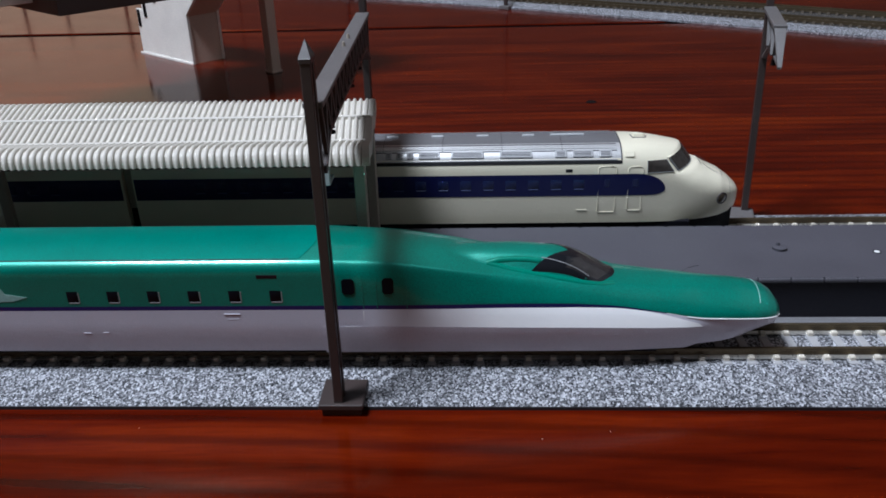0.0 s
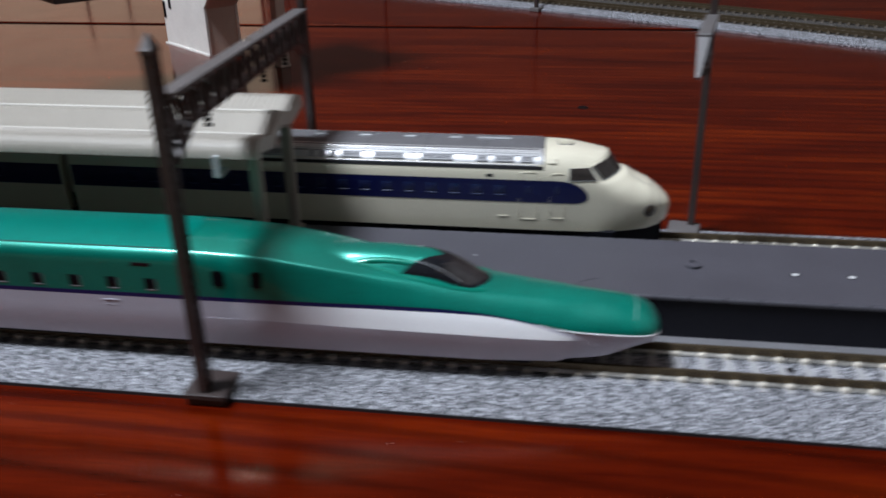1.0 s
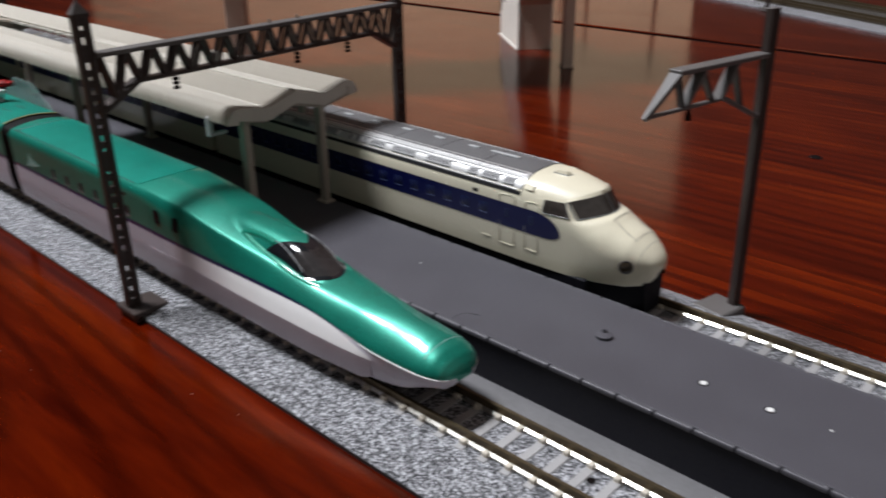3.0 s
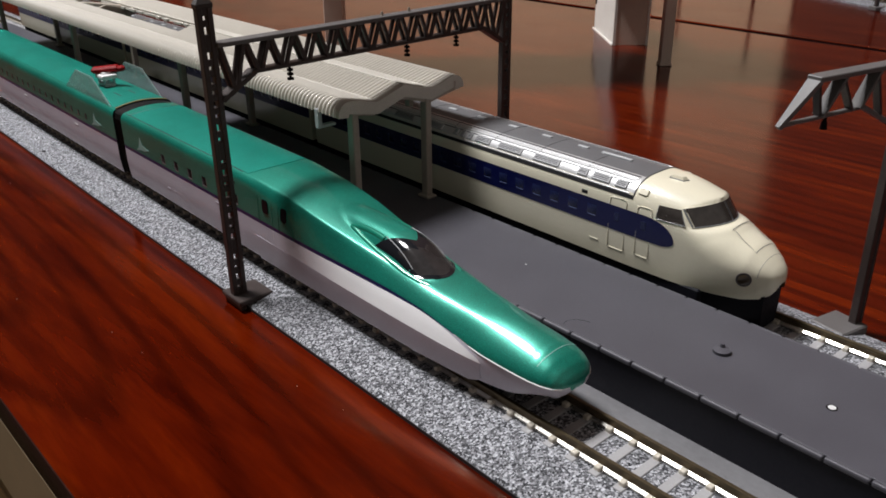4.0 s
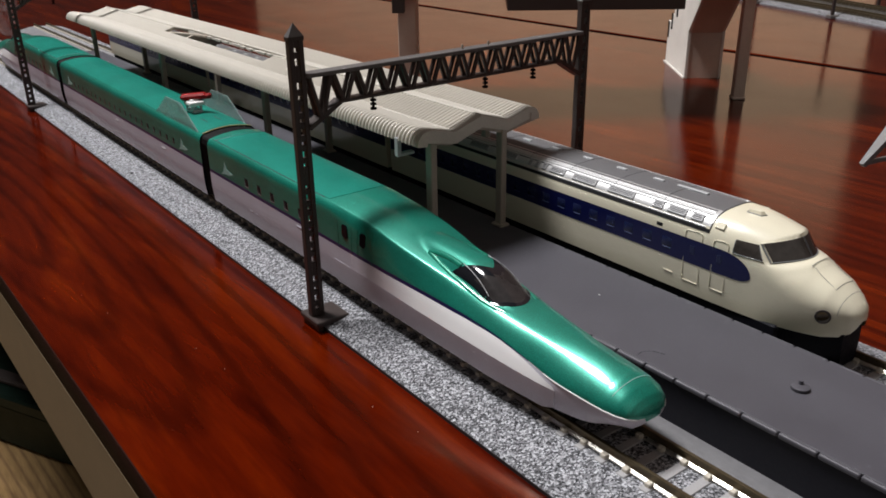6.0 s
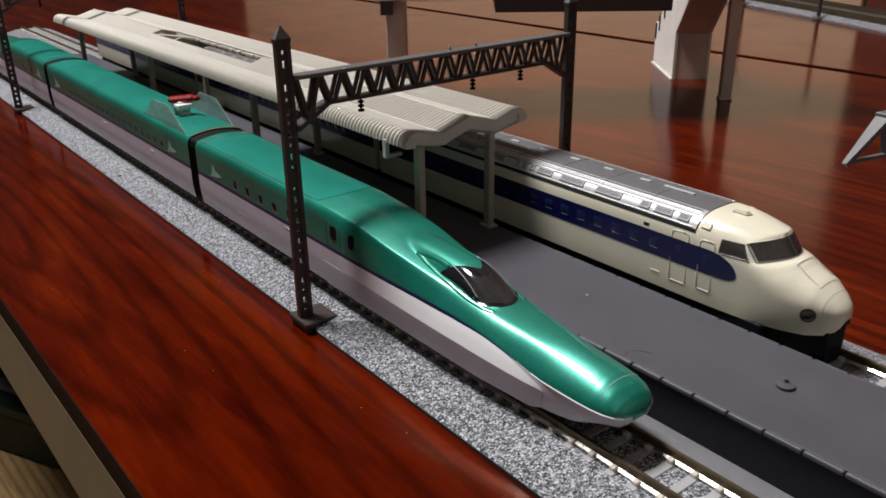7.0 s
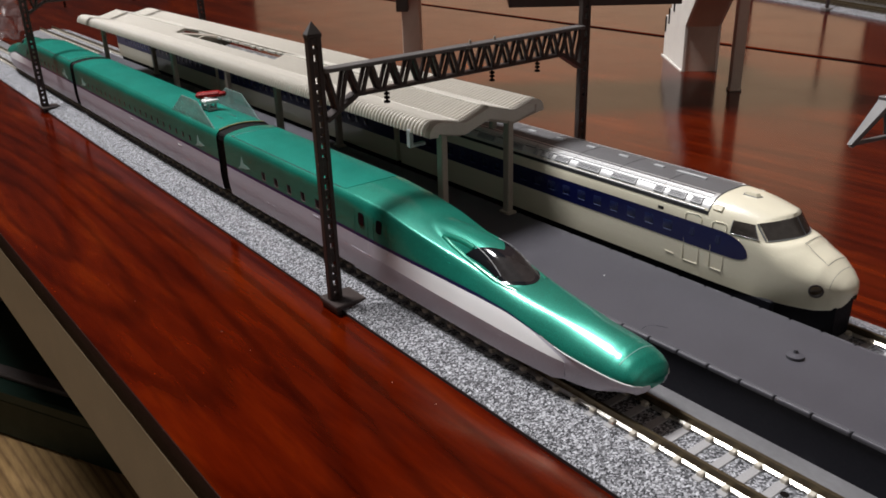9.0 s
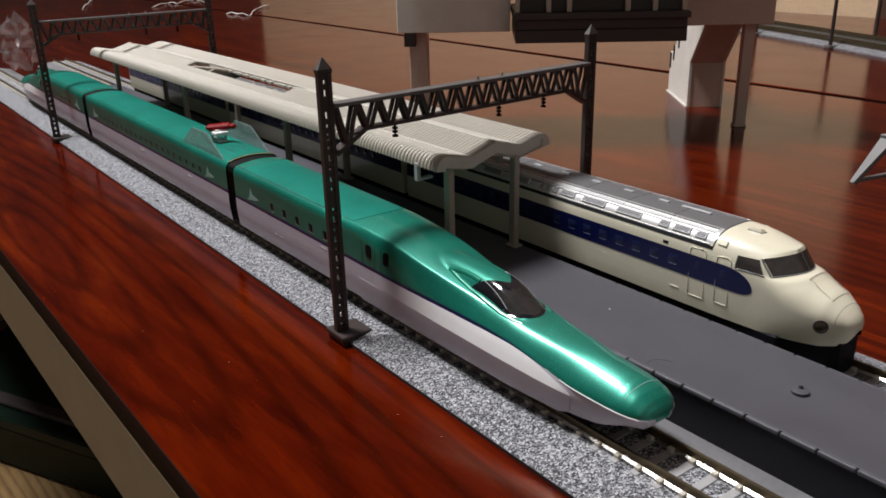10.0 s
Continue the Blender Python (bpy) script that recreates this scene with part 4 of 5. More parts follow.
def s0_at(x, th):
    """A point of the upper skin: th from -90 (near side) over 0 (top) to 90 degrees."""
    hw, zw, zt, zb, wb, n = s0_row(x)
    t = radians(th)
    return Vector((x, hw * power(math.sin(t), 2 / n), zw + (zt - zw) * power(math.cos(t), 2 / n)))


BROW = 0.068


def s0_brow(y):
    """Lower edge of the cab roof over the windscreen."""
    return Vector((55.4 - BROW * y * y, y, 29.9 - 0.016 * y * y))


def s0_sill(y):
    """Lower edge of the windscreen."""
    return Vector((58.2 - BROW * y * y, y, 26.1 - 0.012 * y * y))


def s0_limit(x, y):
    """The raked windscreen steps down from the brow to the bonnet."""
    d = x - (55.4 - BROW * y * y)
    if d <= 0:
        return 99.0
    e = max(0.0, min(1.0, (d - 2.8) / 4))
    top, low = 29.9 - 0.016 * y * y, 26.1 - (0.012 + 0.016 * e) * y * y
    return top + (low - top) * min(1.0, d / 2.8) - 0.06 * max(0.0, d - 2.8)


def soft_min(a, b, k=0.9):
    h = max(0.0, k - abs(a - b)) / k
    return min(a, b) - h * h * k / 4


def s0_top(x, y):
    hw, zw, zt, zb, wb, n = s0_row(x)
    return min(s0_limit(x, y), zw + (zt - zw) * max(0.0, 1 - min(1.0, abs(y) / hw) ** n) ** (1 / n))


def s0_side(x, z):
    hw, zw, zt, zb, wb, n = s0_row(x)
    if z >= zw:
        return hw * (1 - min(1.0, (z - zw) / (zt - zw)) ** n) ** (1 / n)
    return hw + (wb - hw) * ((zw - z) / (zw - zb)) ** 2.2


def s0_body(x0, x1, roof_end):
    bm = bmesh.new()
    xs, x = [], x0
    while x < x1 - 0.01:
        xs.append(x)
        x += 7.0 if x < 30 else 1.0 if x < 49 else 0.4 if x < 62 else 0.6
    xs.append(x1)
    up, lows = [], []
    N = 40
    for x in xs:
        hw, zw, zt, zb, wb, n = s0_row(x)
        ring = [s0_at(x, 180 * i / N - 90) for i in range(N + 1)]
        up.append([bm.verts.new((p.x, p.y, max(zw, soft_min(p.z, s0_limit(p.x, p.y), 0.6 + 2.4 * max(0.0, min(1.0, (p.x - 58.2 + BROW * p.y * p.y) / 4)))))) for p in ring])
        pair = []
        for s, top in ((-1, up[-1][0]), (1, up[-1][-1])):
            pair.append([top] + [bm.verts.new((x, s * s0_side(x, zw + (zb - zw) * t), zw + (zb - zw) * t)) for t in (0.2, 0.4, 0.6, 0.8, 0.92, 1.0)])
        lows.append(pair)
    grid_faces(bm, up, 0, True)
    for f in bm.faces:
        c = f.calc_center_median()
        if c.x < roof_end and c.z > 29.2:
            f.material_index = 1 if abs(c.y) > 4.6 else 2
    for s in (0, 1):
        grid_faces(bm, [r[s] for r in lows], 0, s == 1)
    for end in (0, -1):
        ring = up[end] + lows[end][1][1:] + lows[end][0][1:][::-1]
        try:
            bm.faces.new(ring).material_index = 0
        except ValueError:
            pass
    bmesh.ops.recalc_face_normals(bm, faces=bm.faces)
    return bm


def s0_patch(x0, x1, outline, lift, steps=40, fine=0.0):
    """A thin skin over the near or far side: outline(x) gives its lower and upper z."""
    out = []
    for s in (-1, 1):
        bm = bmesh.new()
        rows = []
        for i in range(steps + 1):
            k = i / steps
            x = x0 + (x1 - x0) * (1 - (1 - k) ** (1 + fine))
            z0, z1 = outline(x)
            rows.append([bm.verts.new((x, s * (s0_side(x, z0 + (z1 - z0) * j / 6) + lift), z0 + (z1 - z0) * j / 6)) for j in range(7)])
        grid_faces(bm, rows, 0, s > 0)
        out.append(bm)
    return out


def s0_roof_box(bm, x, th, w, d, h, mi=0):
    """A flat box lying on the roof skin: w along x, d round the section."""
    p, q = s0_at(x, th - 1), s0_at(x, th + 1)
    across = (q - p).normalized()
    up = Vector((1, 0, 0)).cross(across)
    m = Matrix((Vector((1, 0, 0)), across, up)).transposed().to_4x4()
    m.translation = s0_at(x, th)
    return box(bm, -w / 2, w / 2, -d / 2, d / 2, -0.5, h, 0.12, m, mi)


def s0_louvres(x0, end):
    """Places and lengths of the ventilators: short ones by the cab, then long ones, then a short group."""
    out = [(end - 4.0, 3.2), (end - 9.8, 5.2), (end - 15.4, 3.0)]
    out += [(end - 27.0 - 12.6 * i, 8.4) for i in range(2)]
    out += [(end - 49.6, 5.4), (end - 54.6, 1.6), (end - 57.4, 1.6), (end - 60.2, 1.6)]
    out += [(end - 70.0 - 12.6 * i, 8.4) for i in range(8)]
    return [(x, w) for x, w in out if x > x0 + 6]


def s0_fittings(car, x0, x1, roof_end):
    # navy window band, windows in it
    end = 50.4 if roof_end < x1 else x1 - 0.4

    def band2(x):
        if roof_end >= x1 or x < 42:
            return 19.4, 25.4
        t = min(1.0, (x - 42) / 8.4)
        v = max(0.0, min(1.0, (x - 46.8) / 3.6))
        return 20.9 - 1.5 * math.sqrt(max(0.0, 1 - v * v)), 20.95 + 4.45 * math.sqrt(max(0.0, 1 - t**2.1))
    for bm in s0_patch(x0 + 0.4, end, band2, 0.07, 80, 1.6):
        part("blue_band", bm, NAVY, car, "navy blue window band", 40)
    xs = [x for x in [x0 + 18 + 5.9 * i for i in range(40)] if x < (30 if roof_end < x1 else x1 - 16)]
    for s in (-1, 1):
        for x in xs:
            bm = bmesh.new()
            y = s0_side(x, 22.6) + 0.08
            ya, yb = sorted((s * (y - 0.5), s * (y + 0.03)))
            box(bm, x - 1.7, x + 1.7, ya, yb, 21.2, 24.2, 0.4, segments=2)
            win = part("window", bm, BLUEGLASS, car, "", 40)
            bm = bmesh.new()
            ya, yb = sorted((s * (y - 0.3), s * (y + 0.06)))
            box(bm, x - 1.2, x + 1.3, ya, yb, 21.15, 21.4, 0.05)
            part("pane_rim", bm, PALEBLUE, win)
    # gutters
    for bm in s0_patch(x0 + 0.3, min(roof_end + 0.3, x1 - 0.3), lambda x: (28.1, 28.9), 0.1, 12):
        part("gutter", bm, GUTTER, car, "dark strip along the roof edge", 40)
    # roof fittings
    bm = bmesh.new()
    for x in [x0 + 8 + 12.2 * i for i in range(30)]:
        if x < min(roof_end, x1) - 4:
            s0_roof_box(bm, x, 2, 3.2, 1.0, 0.35)
    s0_roof_box(bm, min(roof_end, x1) - 13, 2, 9.0, 1.0, 0.4)
    part("roof_panel", bm, GREY_LIGHT, car, "pale rectangular roof panels")
    bm = bmesh.new()
    bm2 = bmesh.new()
    for s in (-1, 1):
        for th in (22, 40):
            pts = [s0_at(x, s * th) for x in (x0 + 1, (x0 + min(roof_end, x1)) / 2, min(roof_end, x1) - 1)]
            tube(bm, pts, 0.16, 5)
        for x, w in s0_louvres(x0, min(roof_end, x1)):
            s0_roof_box(bm2, x, s * 48, w, 1.9, 0.3)
    x = min(roof_end, x1) - 15.0
    while x > x0 + 8:
        tube(bm, [s0_at(x, th) for th in range(-40, 41, 5)], 0.09, 5)
        x -= 15.6
    part("roof_seam", bm, ROOFLINE, car, "fine dark roof seams")
    for s in (-1, 1):
        for th in (27, 34, 61):
            bm = bmesh.new()
            tube(bm, [s0_at(x, s * th) for x in (x0 + 1, (x0 + min(roof_end, x1)) / 2, min(roof_end, x1) - 1)], 0.2, 6)
            part("roof_rib", bm, ROOFGREY, car, "bright raised rib along the roof", 60)
    part("louvre", bm2, LOUVRE, car, "raised grey ventilator louvres along the roof")
    for s in (-1, 1):
        for x, w in s0_louvres(x0, min(roof_end, x1)):
            bm = bmesh.new()
            for k in range(3):
                s0_roof_box(bm, x, s * (44.5 + 3.4 * k), w - 0.8, 0.28, 0.42)
            part("grille", bm, LOUVRE_LINE, car)
    bm = bmesh.new()
    box(bm, x0 + 2, x1 - (14 if roof_end < x1 else 2), -9.4, 9.4, 4.8, 11.9, 0.4)
    part("underframe", bm, UNDER, car, "black underframe and skirts")


def s0_head():
    car = thing("old_bullet_train_head_car", "ivory and navy model bullet train head car with rounded nose", "train car", "white train cars", at=(0, S0Y, 0))
    part("body", s0_body(-90.4, 71.9, 38.6), [IVORY, ROOFGREY, ROOFTOP], car, "ivory body with a silver-grey roof", 45)
    s0_fittings(car, -90.4, 71.9, 38.6)
    bm = bmesh.new()
    tube(bm, [s0_at(38.8, th) for th in range(-62, 63, 4)], 0.2, 6)
    part("roof_joint", bm, ROOFLINE, car, "dark joint between the roof and the cab")
    # cab windows: two front panes under the brow, one on each side
    for s in (-1, 1):
        bm = bmesh.new()
        rows = []
        for i in range(11):
            y = 0.25 + 7.75 * i / 10
            a, b = s0_brow(y), s0_sill(y)
            rows.append([bm.verts.new((p.x + 0.3, s * p.y, p.z + 0.16)) for p in [a.lerp(b, j / 8) for j in range(9)]])
        grid_faces(bm, rows)
        bmesh.ops.recalc_face_normals(bm, faces=bm.faces)
        part("cab_window", bm, CABGLASS, car, "dark glossy cab window", 50)
        bm = bmesh.new()
        rows = []
        for i in range(11):
            col = []
            for j in range(7):
                z = 25.5 + 3.0 * j / 6
                x = 45.5 + (7.0 - 2.0 * j / 6) * i / 10
                col.append(bm.verts.new((x, s * (s0_side(x, z) + 0.1), z)))
            rows.append(col)
        grid_faces(bm, rows)
        bmesh.ops.recalc_face_normals(bm, faces=bm.faces)
        part("cab_window", bm, CABGLASS, car, "dark glossy cab side window", 50)
        bm = bmesh.new()
        loop = [(52.5 - 2.0 * j / 6, 25.5 + 3.0 * j / 6) for j in range(6, -1, -1)] + [(52.5 - 7.0 * i / 10, 25.5) for i in range(1, 11)] + [(45.5, 25.5 + 3.0 * j / 6) for j in range(1, 7)]
        tube(bm, [(x, s * (s0_side(x, z) + 0.1), z) for x, z in loop], 0.09, 6)
        part("window_frame", bm, CLEAR, car, "pale clear frame round the side window", 60)
        bm = bmesh.new()
        tube(bm, [(p.x + 0.25, s * p.y, p.z + 0.1) for p in [s0_brow(8.25).lerp(s0_sill(8.25), j / 6) for j in range(7)]], 0.2, 6)
        part("window_pillar", bm, CLEAR, car, "pale pillar between the cab windows")
    bm = bmesh.new()
    tube(bm, [s0_brow(y) + Vector((-0.1, 0, -0.1)) for y in [-8.1 + 0.6 * i for i in range(28)]], 0.3, 8)
    part("brow", bm, IVORY, car, "rounded brow over the windscreen", 60)
    bm = bmesh.new()
    tube(bm, [s0_brow(0).lerp(s0_sill(0), j / 6) + Vector((0.32, 0, 0.16)) for j in range(7)], 0.14, 6)
    part("window_pillar", bm, ROOFLINE, car)
    bm = bmesh.new()
    tube(bm, [s0_sill(y) + Vector((0.36, 0, 0.1)) for y in [-8.1 + 0.6 * i for i in range(28)]], 0.13, 6)
    part("window_sill", bm, CLEAR, car)
    bm = bmesh.new()
    for s in (-1, 1):
        s0_roof_box(bm, 40.9, s * 50, 2.4, 1.6, 0.3)
    part("vent_cover", bm, IVORY, car, "small raised ivory cover behind the cab")
    # headlights and nose cap
    for s in (-1, 1):
        p = Vector((66.3, s * s0_side(66.3, 16.9), 16.9))
        m = Matrix.Translation(p) @ Vector((0.46, 0.88 * s, -0.05)).to_track_quat("Z", "Y").to_matrix().to_4x4()
        bm = bmesh.new()
        cyl(bm, 0, 0, -1.2, 0.12, 1.72, 1.62, 24, m)
        light = part("headlight", bm, STATION_DARK, car, "round dark headlight set in the nose", 40)
        bm = bmesh.new()
        cyl(bm, 0, 0, 0.0, 0.24, 1.4, 1.1, 20, m)
        part("lens", bm, LENS, light, "dull amber lens", 40)
    bm = bmesh.new()
    tube(bm, [s0_at(68.6, th) for th in range(-88, 89, 8)], 0.05, 5)
    for s in (-1, 1):
        tube(bm, [(x, s * 3.4, s0_top(x, 3.4)) for x in (60.5, 61.5, 62.5, 63.5, 64.5, 65.5, 66.5)], 0.045, 5)
    for xe in (60.5, 66.5):
        tube(bm, [(xe, y, s0_top(xe, y)) for y in [-3.4 + 0.4 * i for i in range(18)]], 0.06, 5)
    part("nose_joint", bm, ROOFLINE, car, "fine joint line round the nose cap and bonnet hatch")
    bm = bmesh.new()
    def on_roof(x, y, lift):
        return (x, y, s0_top(x, y) + lift)
    ring = [(42.6, -1.7), (45.9, -1.2), (46.4, 0.2), (44.2, 1.7), (42.2, 0.9)]
    lo = [bm.verts.new(on_roof(x, y, -0.1)) for x, y in ring]
    hi = [bm.verts.new(on_roof(44.2 + (x - 44.2) * 0.7, y * 0.7, 0.75)) for x, y in ring]
    bm.faces.new(hi)
    for i in range(5):
        bm.faces.new((lo[i], lo[(i + 1) % 5], hi[(i + 1) % 5], hi[i]))
    bmesh.ops.recalc_face_normals(bm, faces=bm.faces)
    aerial = part("roof_aerial", bm, IVORY, car, "small raised aerial base on the cab roof")
    bm = bmesh.new()
    tube(bm, [on_roof(x, y, 0.02) for x, y in ring + ring[:1]], 0.16, 6)
    part("aerial_joint", bm, ROOFLINE, aerial, "dark joint round the aerial")
    # doors
    for s in (-1, 1):
        for x0, x1, z0, z1 in ((32.9, 37.6, 14.6, 27.4), (40.6, 44.4, 15.0, 27.2)):
            bm = bmesh.new()
            for a, b, c, d in ((x0 + 0.3, x1 - 0.3, z0, z0 + 0.22), (x0, x0 + 0.16, z0 + 0.3, 21.4), (x1 - 0.16, x1, z0 + 0.3, 19.3)):
                y = s0_side((a + b) / 2, (c + d) / 2)
                ya, yb = sorted((s * (y - 0.3), s * (y + 0.12)))
                box(bm, a, b, ya, yb, c, d, 0.05)
            door = part("door", bm, IVORY, car, "door outline in relief", 30)
            bm = bmesh.new()
            arch = [(x0, 25.5), (x0, z1 - 0.6), (x0 + 0.25, z1 - 0.2), (x0 + 0.8, z1), (x1 - 0.8, z1), (x1 - 0.25, z1 - 0.2), (x1, z1 - 0.6), (x1, 25.5)]
            tube(bm, [(x, s * (s0_side(x, z) + 0.05), z) for x, z in arch], 0.14, 6)
            part("door_top", bm, IVORY, door, "", 60)
            bm = bmesh.new()
            y = s0_side((x0 + x1) / 2, 22.8)
            ya, yb = sorted((s * (y - 0.4), s * (y + 0.11)))
            box(bm, (x0 + x1) / 2 - 0.9, (x0 + x1) / 2 + 0.9, ya, yb, 21.6, 24.2, 0.35, segments=2)
            part("door_window", bm, BLUEGLASS, door)
        bm = bmesh.new()
        y = s0_side(28, 15.5)
        ya, yb = sorted((s * (y - 0.4), s * (y + 0.12)))
        box(bm, 27.6, 30.2, ya, yb, 15.2, 15.5, 0.05)
        ya, yb = sorted((s * (y - 0.4), s * (y + 0.2)))
        part("step_plate", bm, IVORY, car)
        bm = bmesh.new()
        ya, yb = sorted((s * (y - 0.4), s * (y + 0.14)))
        box(bm, 24.4, 26.2, ya, yb, 25.9, 26.8, 0.1)
        part("side_lamp", bm, GUTTER, car, "small dark side lamp")
    bm = bmesh.new()
    rows = []
    for x in [44 + 1.3 * i for i in range(21)]:
        w = s0_row(min(x, 69.4))[4] * 0.97
        zb = s0_row(min(x, 70.0))[3] + 0.3
        rows.append([bm.verts.new((x, y, z)) for y, z in ((-w * 0.8, 4.8), (-w * 0.97, 8.0), (-w, zb), (w, zb), (w * 0.97, 8.0), (w * 0.8, 4.8))])
    grid_faces(bm, rows)
    bm.faces.new(rows[-1]), bm.faces.new(rows[0][::-1])
    bmesh.ops.recalc_face_normals(bm, faces=bm.faces)
    part("skirt", bm, UNDER, car, "dark blue-black front skirt", 50)
    return car


def s0_middle(x0, x1):
    car = thing("old_bullet_train_middle_car", "ivory and navy model bullet train middle car under the canopy", "train car", "white train cars", at=(0, S0Y, 0))
    bm = s0_body(-110, -110 + (x1 - x0), 999)
    bmesh.ops.translate(bm, verts=bm.verts, vec=(x0 + 110, 0, 0))
    part("body", bm, [IVORY, ROOFGREY, ROOFTOP], car, "ivory body with a silver-grey roof", 45)
    s0_fittings(car, x0, x1, 999)
    return car


s0_head()
s0_middle(-93.2 - 155, -93.2)
s0_middle(-251.0 - 155, -251.0)
for x in (-91.8, -249.6):
    g = thing("gangway_bellows", "black gangway between ivory train cars", "gangway", "train gangways", at=(x, S0Y, 0))
    bm = bmesh.new()
    box(bm, -1.35, 1.35, -8.6, 8.6, 16.5, 29.0, 0.3)
    part("hood", bm, POST, g, "beige gangway hood")
    bm = bmesh.new()
    box(bm, -1.35, 1.35, -8.0, 8.0, 8.0, 16.4, 0.3)
    part("coupler", bm, RUBBER, g, "black coupler")


# ---- catenary gantries ----
def lattice_pole(parent, x, y, z0, z1, name="pole"):
    """A pierced channel pole, its holes long and short by turns, with a pointed cap."""
    bm = bmesh.new()
    for s in (-1, 1):
        box(bm, x - 0.9, x + 0.9, y + s * 1.2 - 0.62, y + s * 1.2 + 0.62, z0, z1, 0.12)
    z, k = z0 + 2.0, 0
    lo = z0
    while z < z1 - 1:
        h = 0.85 if k % 2 else 0.5
        if k % 9 != 4:
            box(bm, x - 0.65, x + 0.65, y - 0.8, y + 0.8, lo, z - h)
            lo = z + h
        z, k = z + 2.65, k + 1
    box(bm, x - 0.65, x + 0.65, y - 0.8, y + 0.8, lo, z1)
    box(bm, x - 1.05, x + 1.05, y - 1.95, y + 1.95, z1 - 0.9, z1 + 0.02, 0.1)
    pole = part(name, bm, POLE, parent, "dark brown pierced pole")
    bm = bmesh.new()
    b = [bm.verts.new((x + dx * 1.25, y + dy * 1.9, z1)) for dx, dy in ((-0.85, -1), (0.85, -1), (0.85, 1), (-0.85, 1))]
    t = bm.verts.new((x, y, z1 + 2.9))
    for i in range(4):
        bm.faces.new((b[i], b[(i + 1) % 4], t))
    bm.faces.new(b[::-1])
    part("cap", bm, POLE_GREY, pole, "pointed grey cap")
    return pole


def insulator(bm, x, y, z):
    cyl(bm, x, y, z - 3.4, z, 0.3, None, 8)
    for dz, r in ((-1.2, 0.75), (-2.2, 0.75), (-3.3, 0.8)):
        cyl(bm, x, y, z + dz - 0.25, z + dz + 0.25, r, None, 12)


def foot(parent, x0, x1, y0, y1, material=POLE_GREY):
    bm = bmesh.new()
    box(bm, x0, x1, y0, y1, 1.6, 2.9, 0.2)
    box(bm, x0 + 0.6, x1 - 0.6, y0 + 0.5, y0 + 2.0, 0.1, 1.7, 0.1)
    part("foot", bm, material, parent, "flat grey foot plate clipped to the ballast")


def gantry(x):
    g = thing("catenary_gantry", "dark brown plastic catenary gantry spanning both tracks", "gantry", "catenary gantries", at=(x, 0, 0))
    ya, yb, back = 138.4, 233.0, -3.2
    lattice_pole(g, 0, ya, 2.8, 71.4)
    lattice_pole(g, back, yb, 2.8, 71.4)
    foot(g, -4.0, 5.0, 135.8, 145.0, POLE)
    foot(g, back - 4.0, back + 5.0, 226.5, 235.6)

    def along(y, dx=0.0):
        """Across the tracks the beam runs slightly askew."""
        return dx + back * (y - ya) / (yb - ya)
    zt, zb = 62.9, 55.6
    bm = bmesh.new()
    bar(bm, (along(ya + 1.5), ya + 1.5, zt - 0.3), (along(yb - 1.5), yb - 1.5, zt - 0.3), 3.6, 1.0, 0.12)
    part("top_chord", bm, POLE_GREY, g, "flat top chord of the beam")
    bm = bmesh.new()
    bar(bm, (along(ya + 10), ya + 10, zb), (along(yb - 10), yb - 10, zb), 3.2, 0.8, 0.1)
    for s, y in ((1, ya), (-1, yb)):
        bar(bm, (along(y + s * 1.6), y + s * 1.6, 50.6), (along(y + s * 10.4), y + s * 10.4, zb), 3.0, 1.1)
    part("bottom_chord", bm, POLE, g)
    n, L = 14, yb - ya - 4

    def low(y):
        d = min(y - ya, yb - y)
        return zb if d > 10 else 51.0 + (zb - 51.0) * max(0, d - 1.6) / 8.4
    for i in range(n):
        y0 = ya + 2 + L * i / n
        ym, y1 = y0 + L / n / 2, y0 + L / n
        for a, b in (((y0 + 0.4, zt - 0.7), (ym - 0.4, low(ym))), ((ym + 0.4, low(ym)), (y1 - 0.4, zt - 0.7))):
            for dx in (-1.1, 1.1):
                bm = bmesh.new()
                bar(bm, (along(a[0], dx), *a), (along(b[0], dx), *b), 0.8, 0.95, 0.08)
                part("diagonal", bm, POLE, g)
    for y in (158.6, 195.0, 213.0):
        bm = bmesh.new()
        insulator(bm, along(y), y, 55.4)
        part("insulator", bm, DARKHOLE, g, "small dark hanging insulator", 40)
    for y in (187.0, 196.0):
        bm = bmesh.new()
        cyl(bm, along(y), y, zt, zt + 1.2, 0.45, 0.3, 8)
        part("peg", bm, POST, g, "tiny pale peg on the beam", 40)
    return g


GANTRY = gantry(-26.3)
copy_thing(GANTRY, at(-327.0, 0, 0))

half = thing("catenary_half_gantry", "single grey-brown catenary pole with a lattice arm", "gantry", at=(81.3, 234.0, 0), rz=-12.5)
half.matrix_world = at(81.3, 234.0, 0, 0, 0, -0.7) @ at(0, 0, 0, -12.5)
bm = bmesh.new()
for s in (-1, 1):
    box(bm, -0.9, 0.9, s * 0.95 - 0.4, s * 0.95 + 0.4, 2.8, 71.0, 0.12)
box(bm, -0.7, 0.7, -0.8, 0.8, 2.8, 70.9)
part("pole", bm, POLE, half, "dark brown plain-faced pole")
bm = bmesh.new()
box(bm, -6.0, 2.6, -7.6, 1.2, 0.4, 3.0, 0.35)
part("foot", bm, POLE_GREY, half, "flat grey foot plate clipped to the ballast")
bm = bmesh.new()
box(bm, -1.6, 1.6, -28.5, -1.4, 61.2, 62.2, 0.15)
part("top_chord", bm, POLE_GREY, half)
bm = bmesh.new()
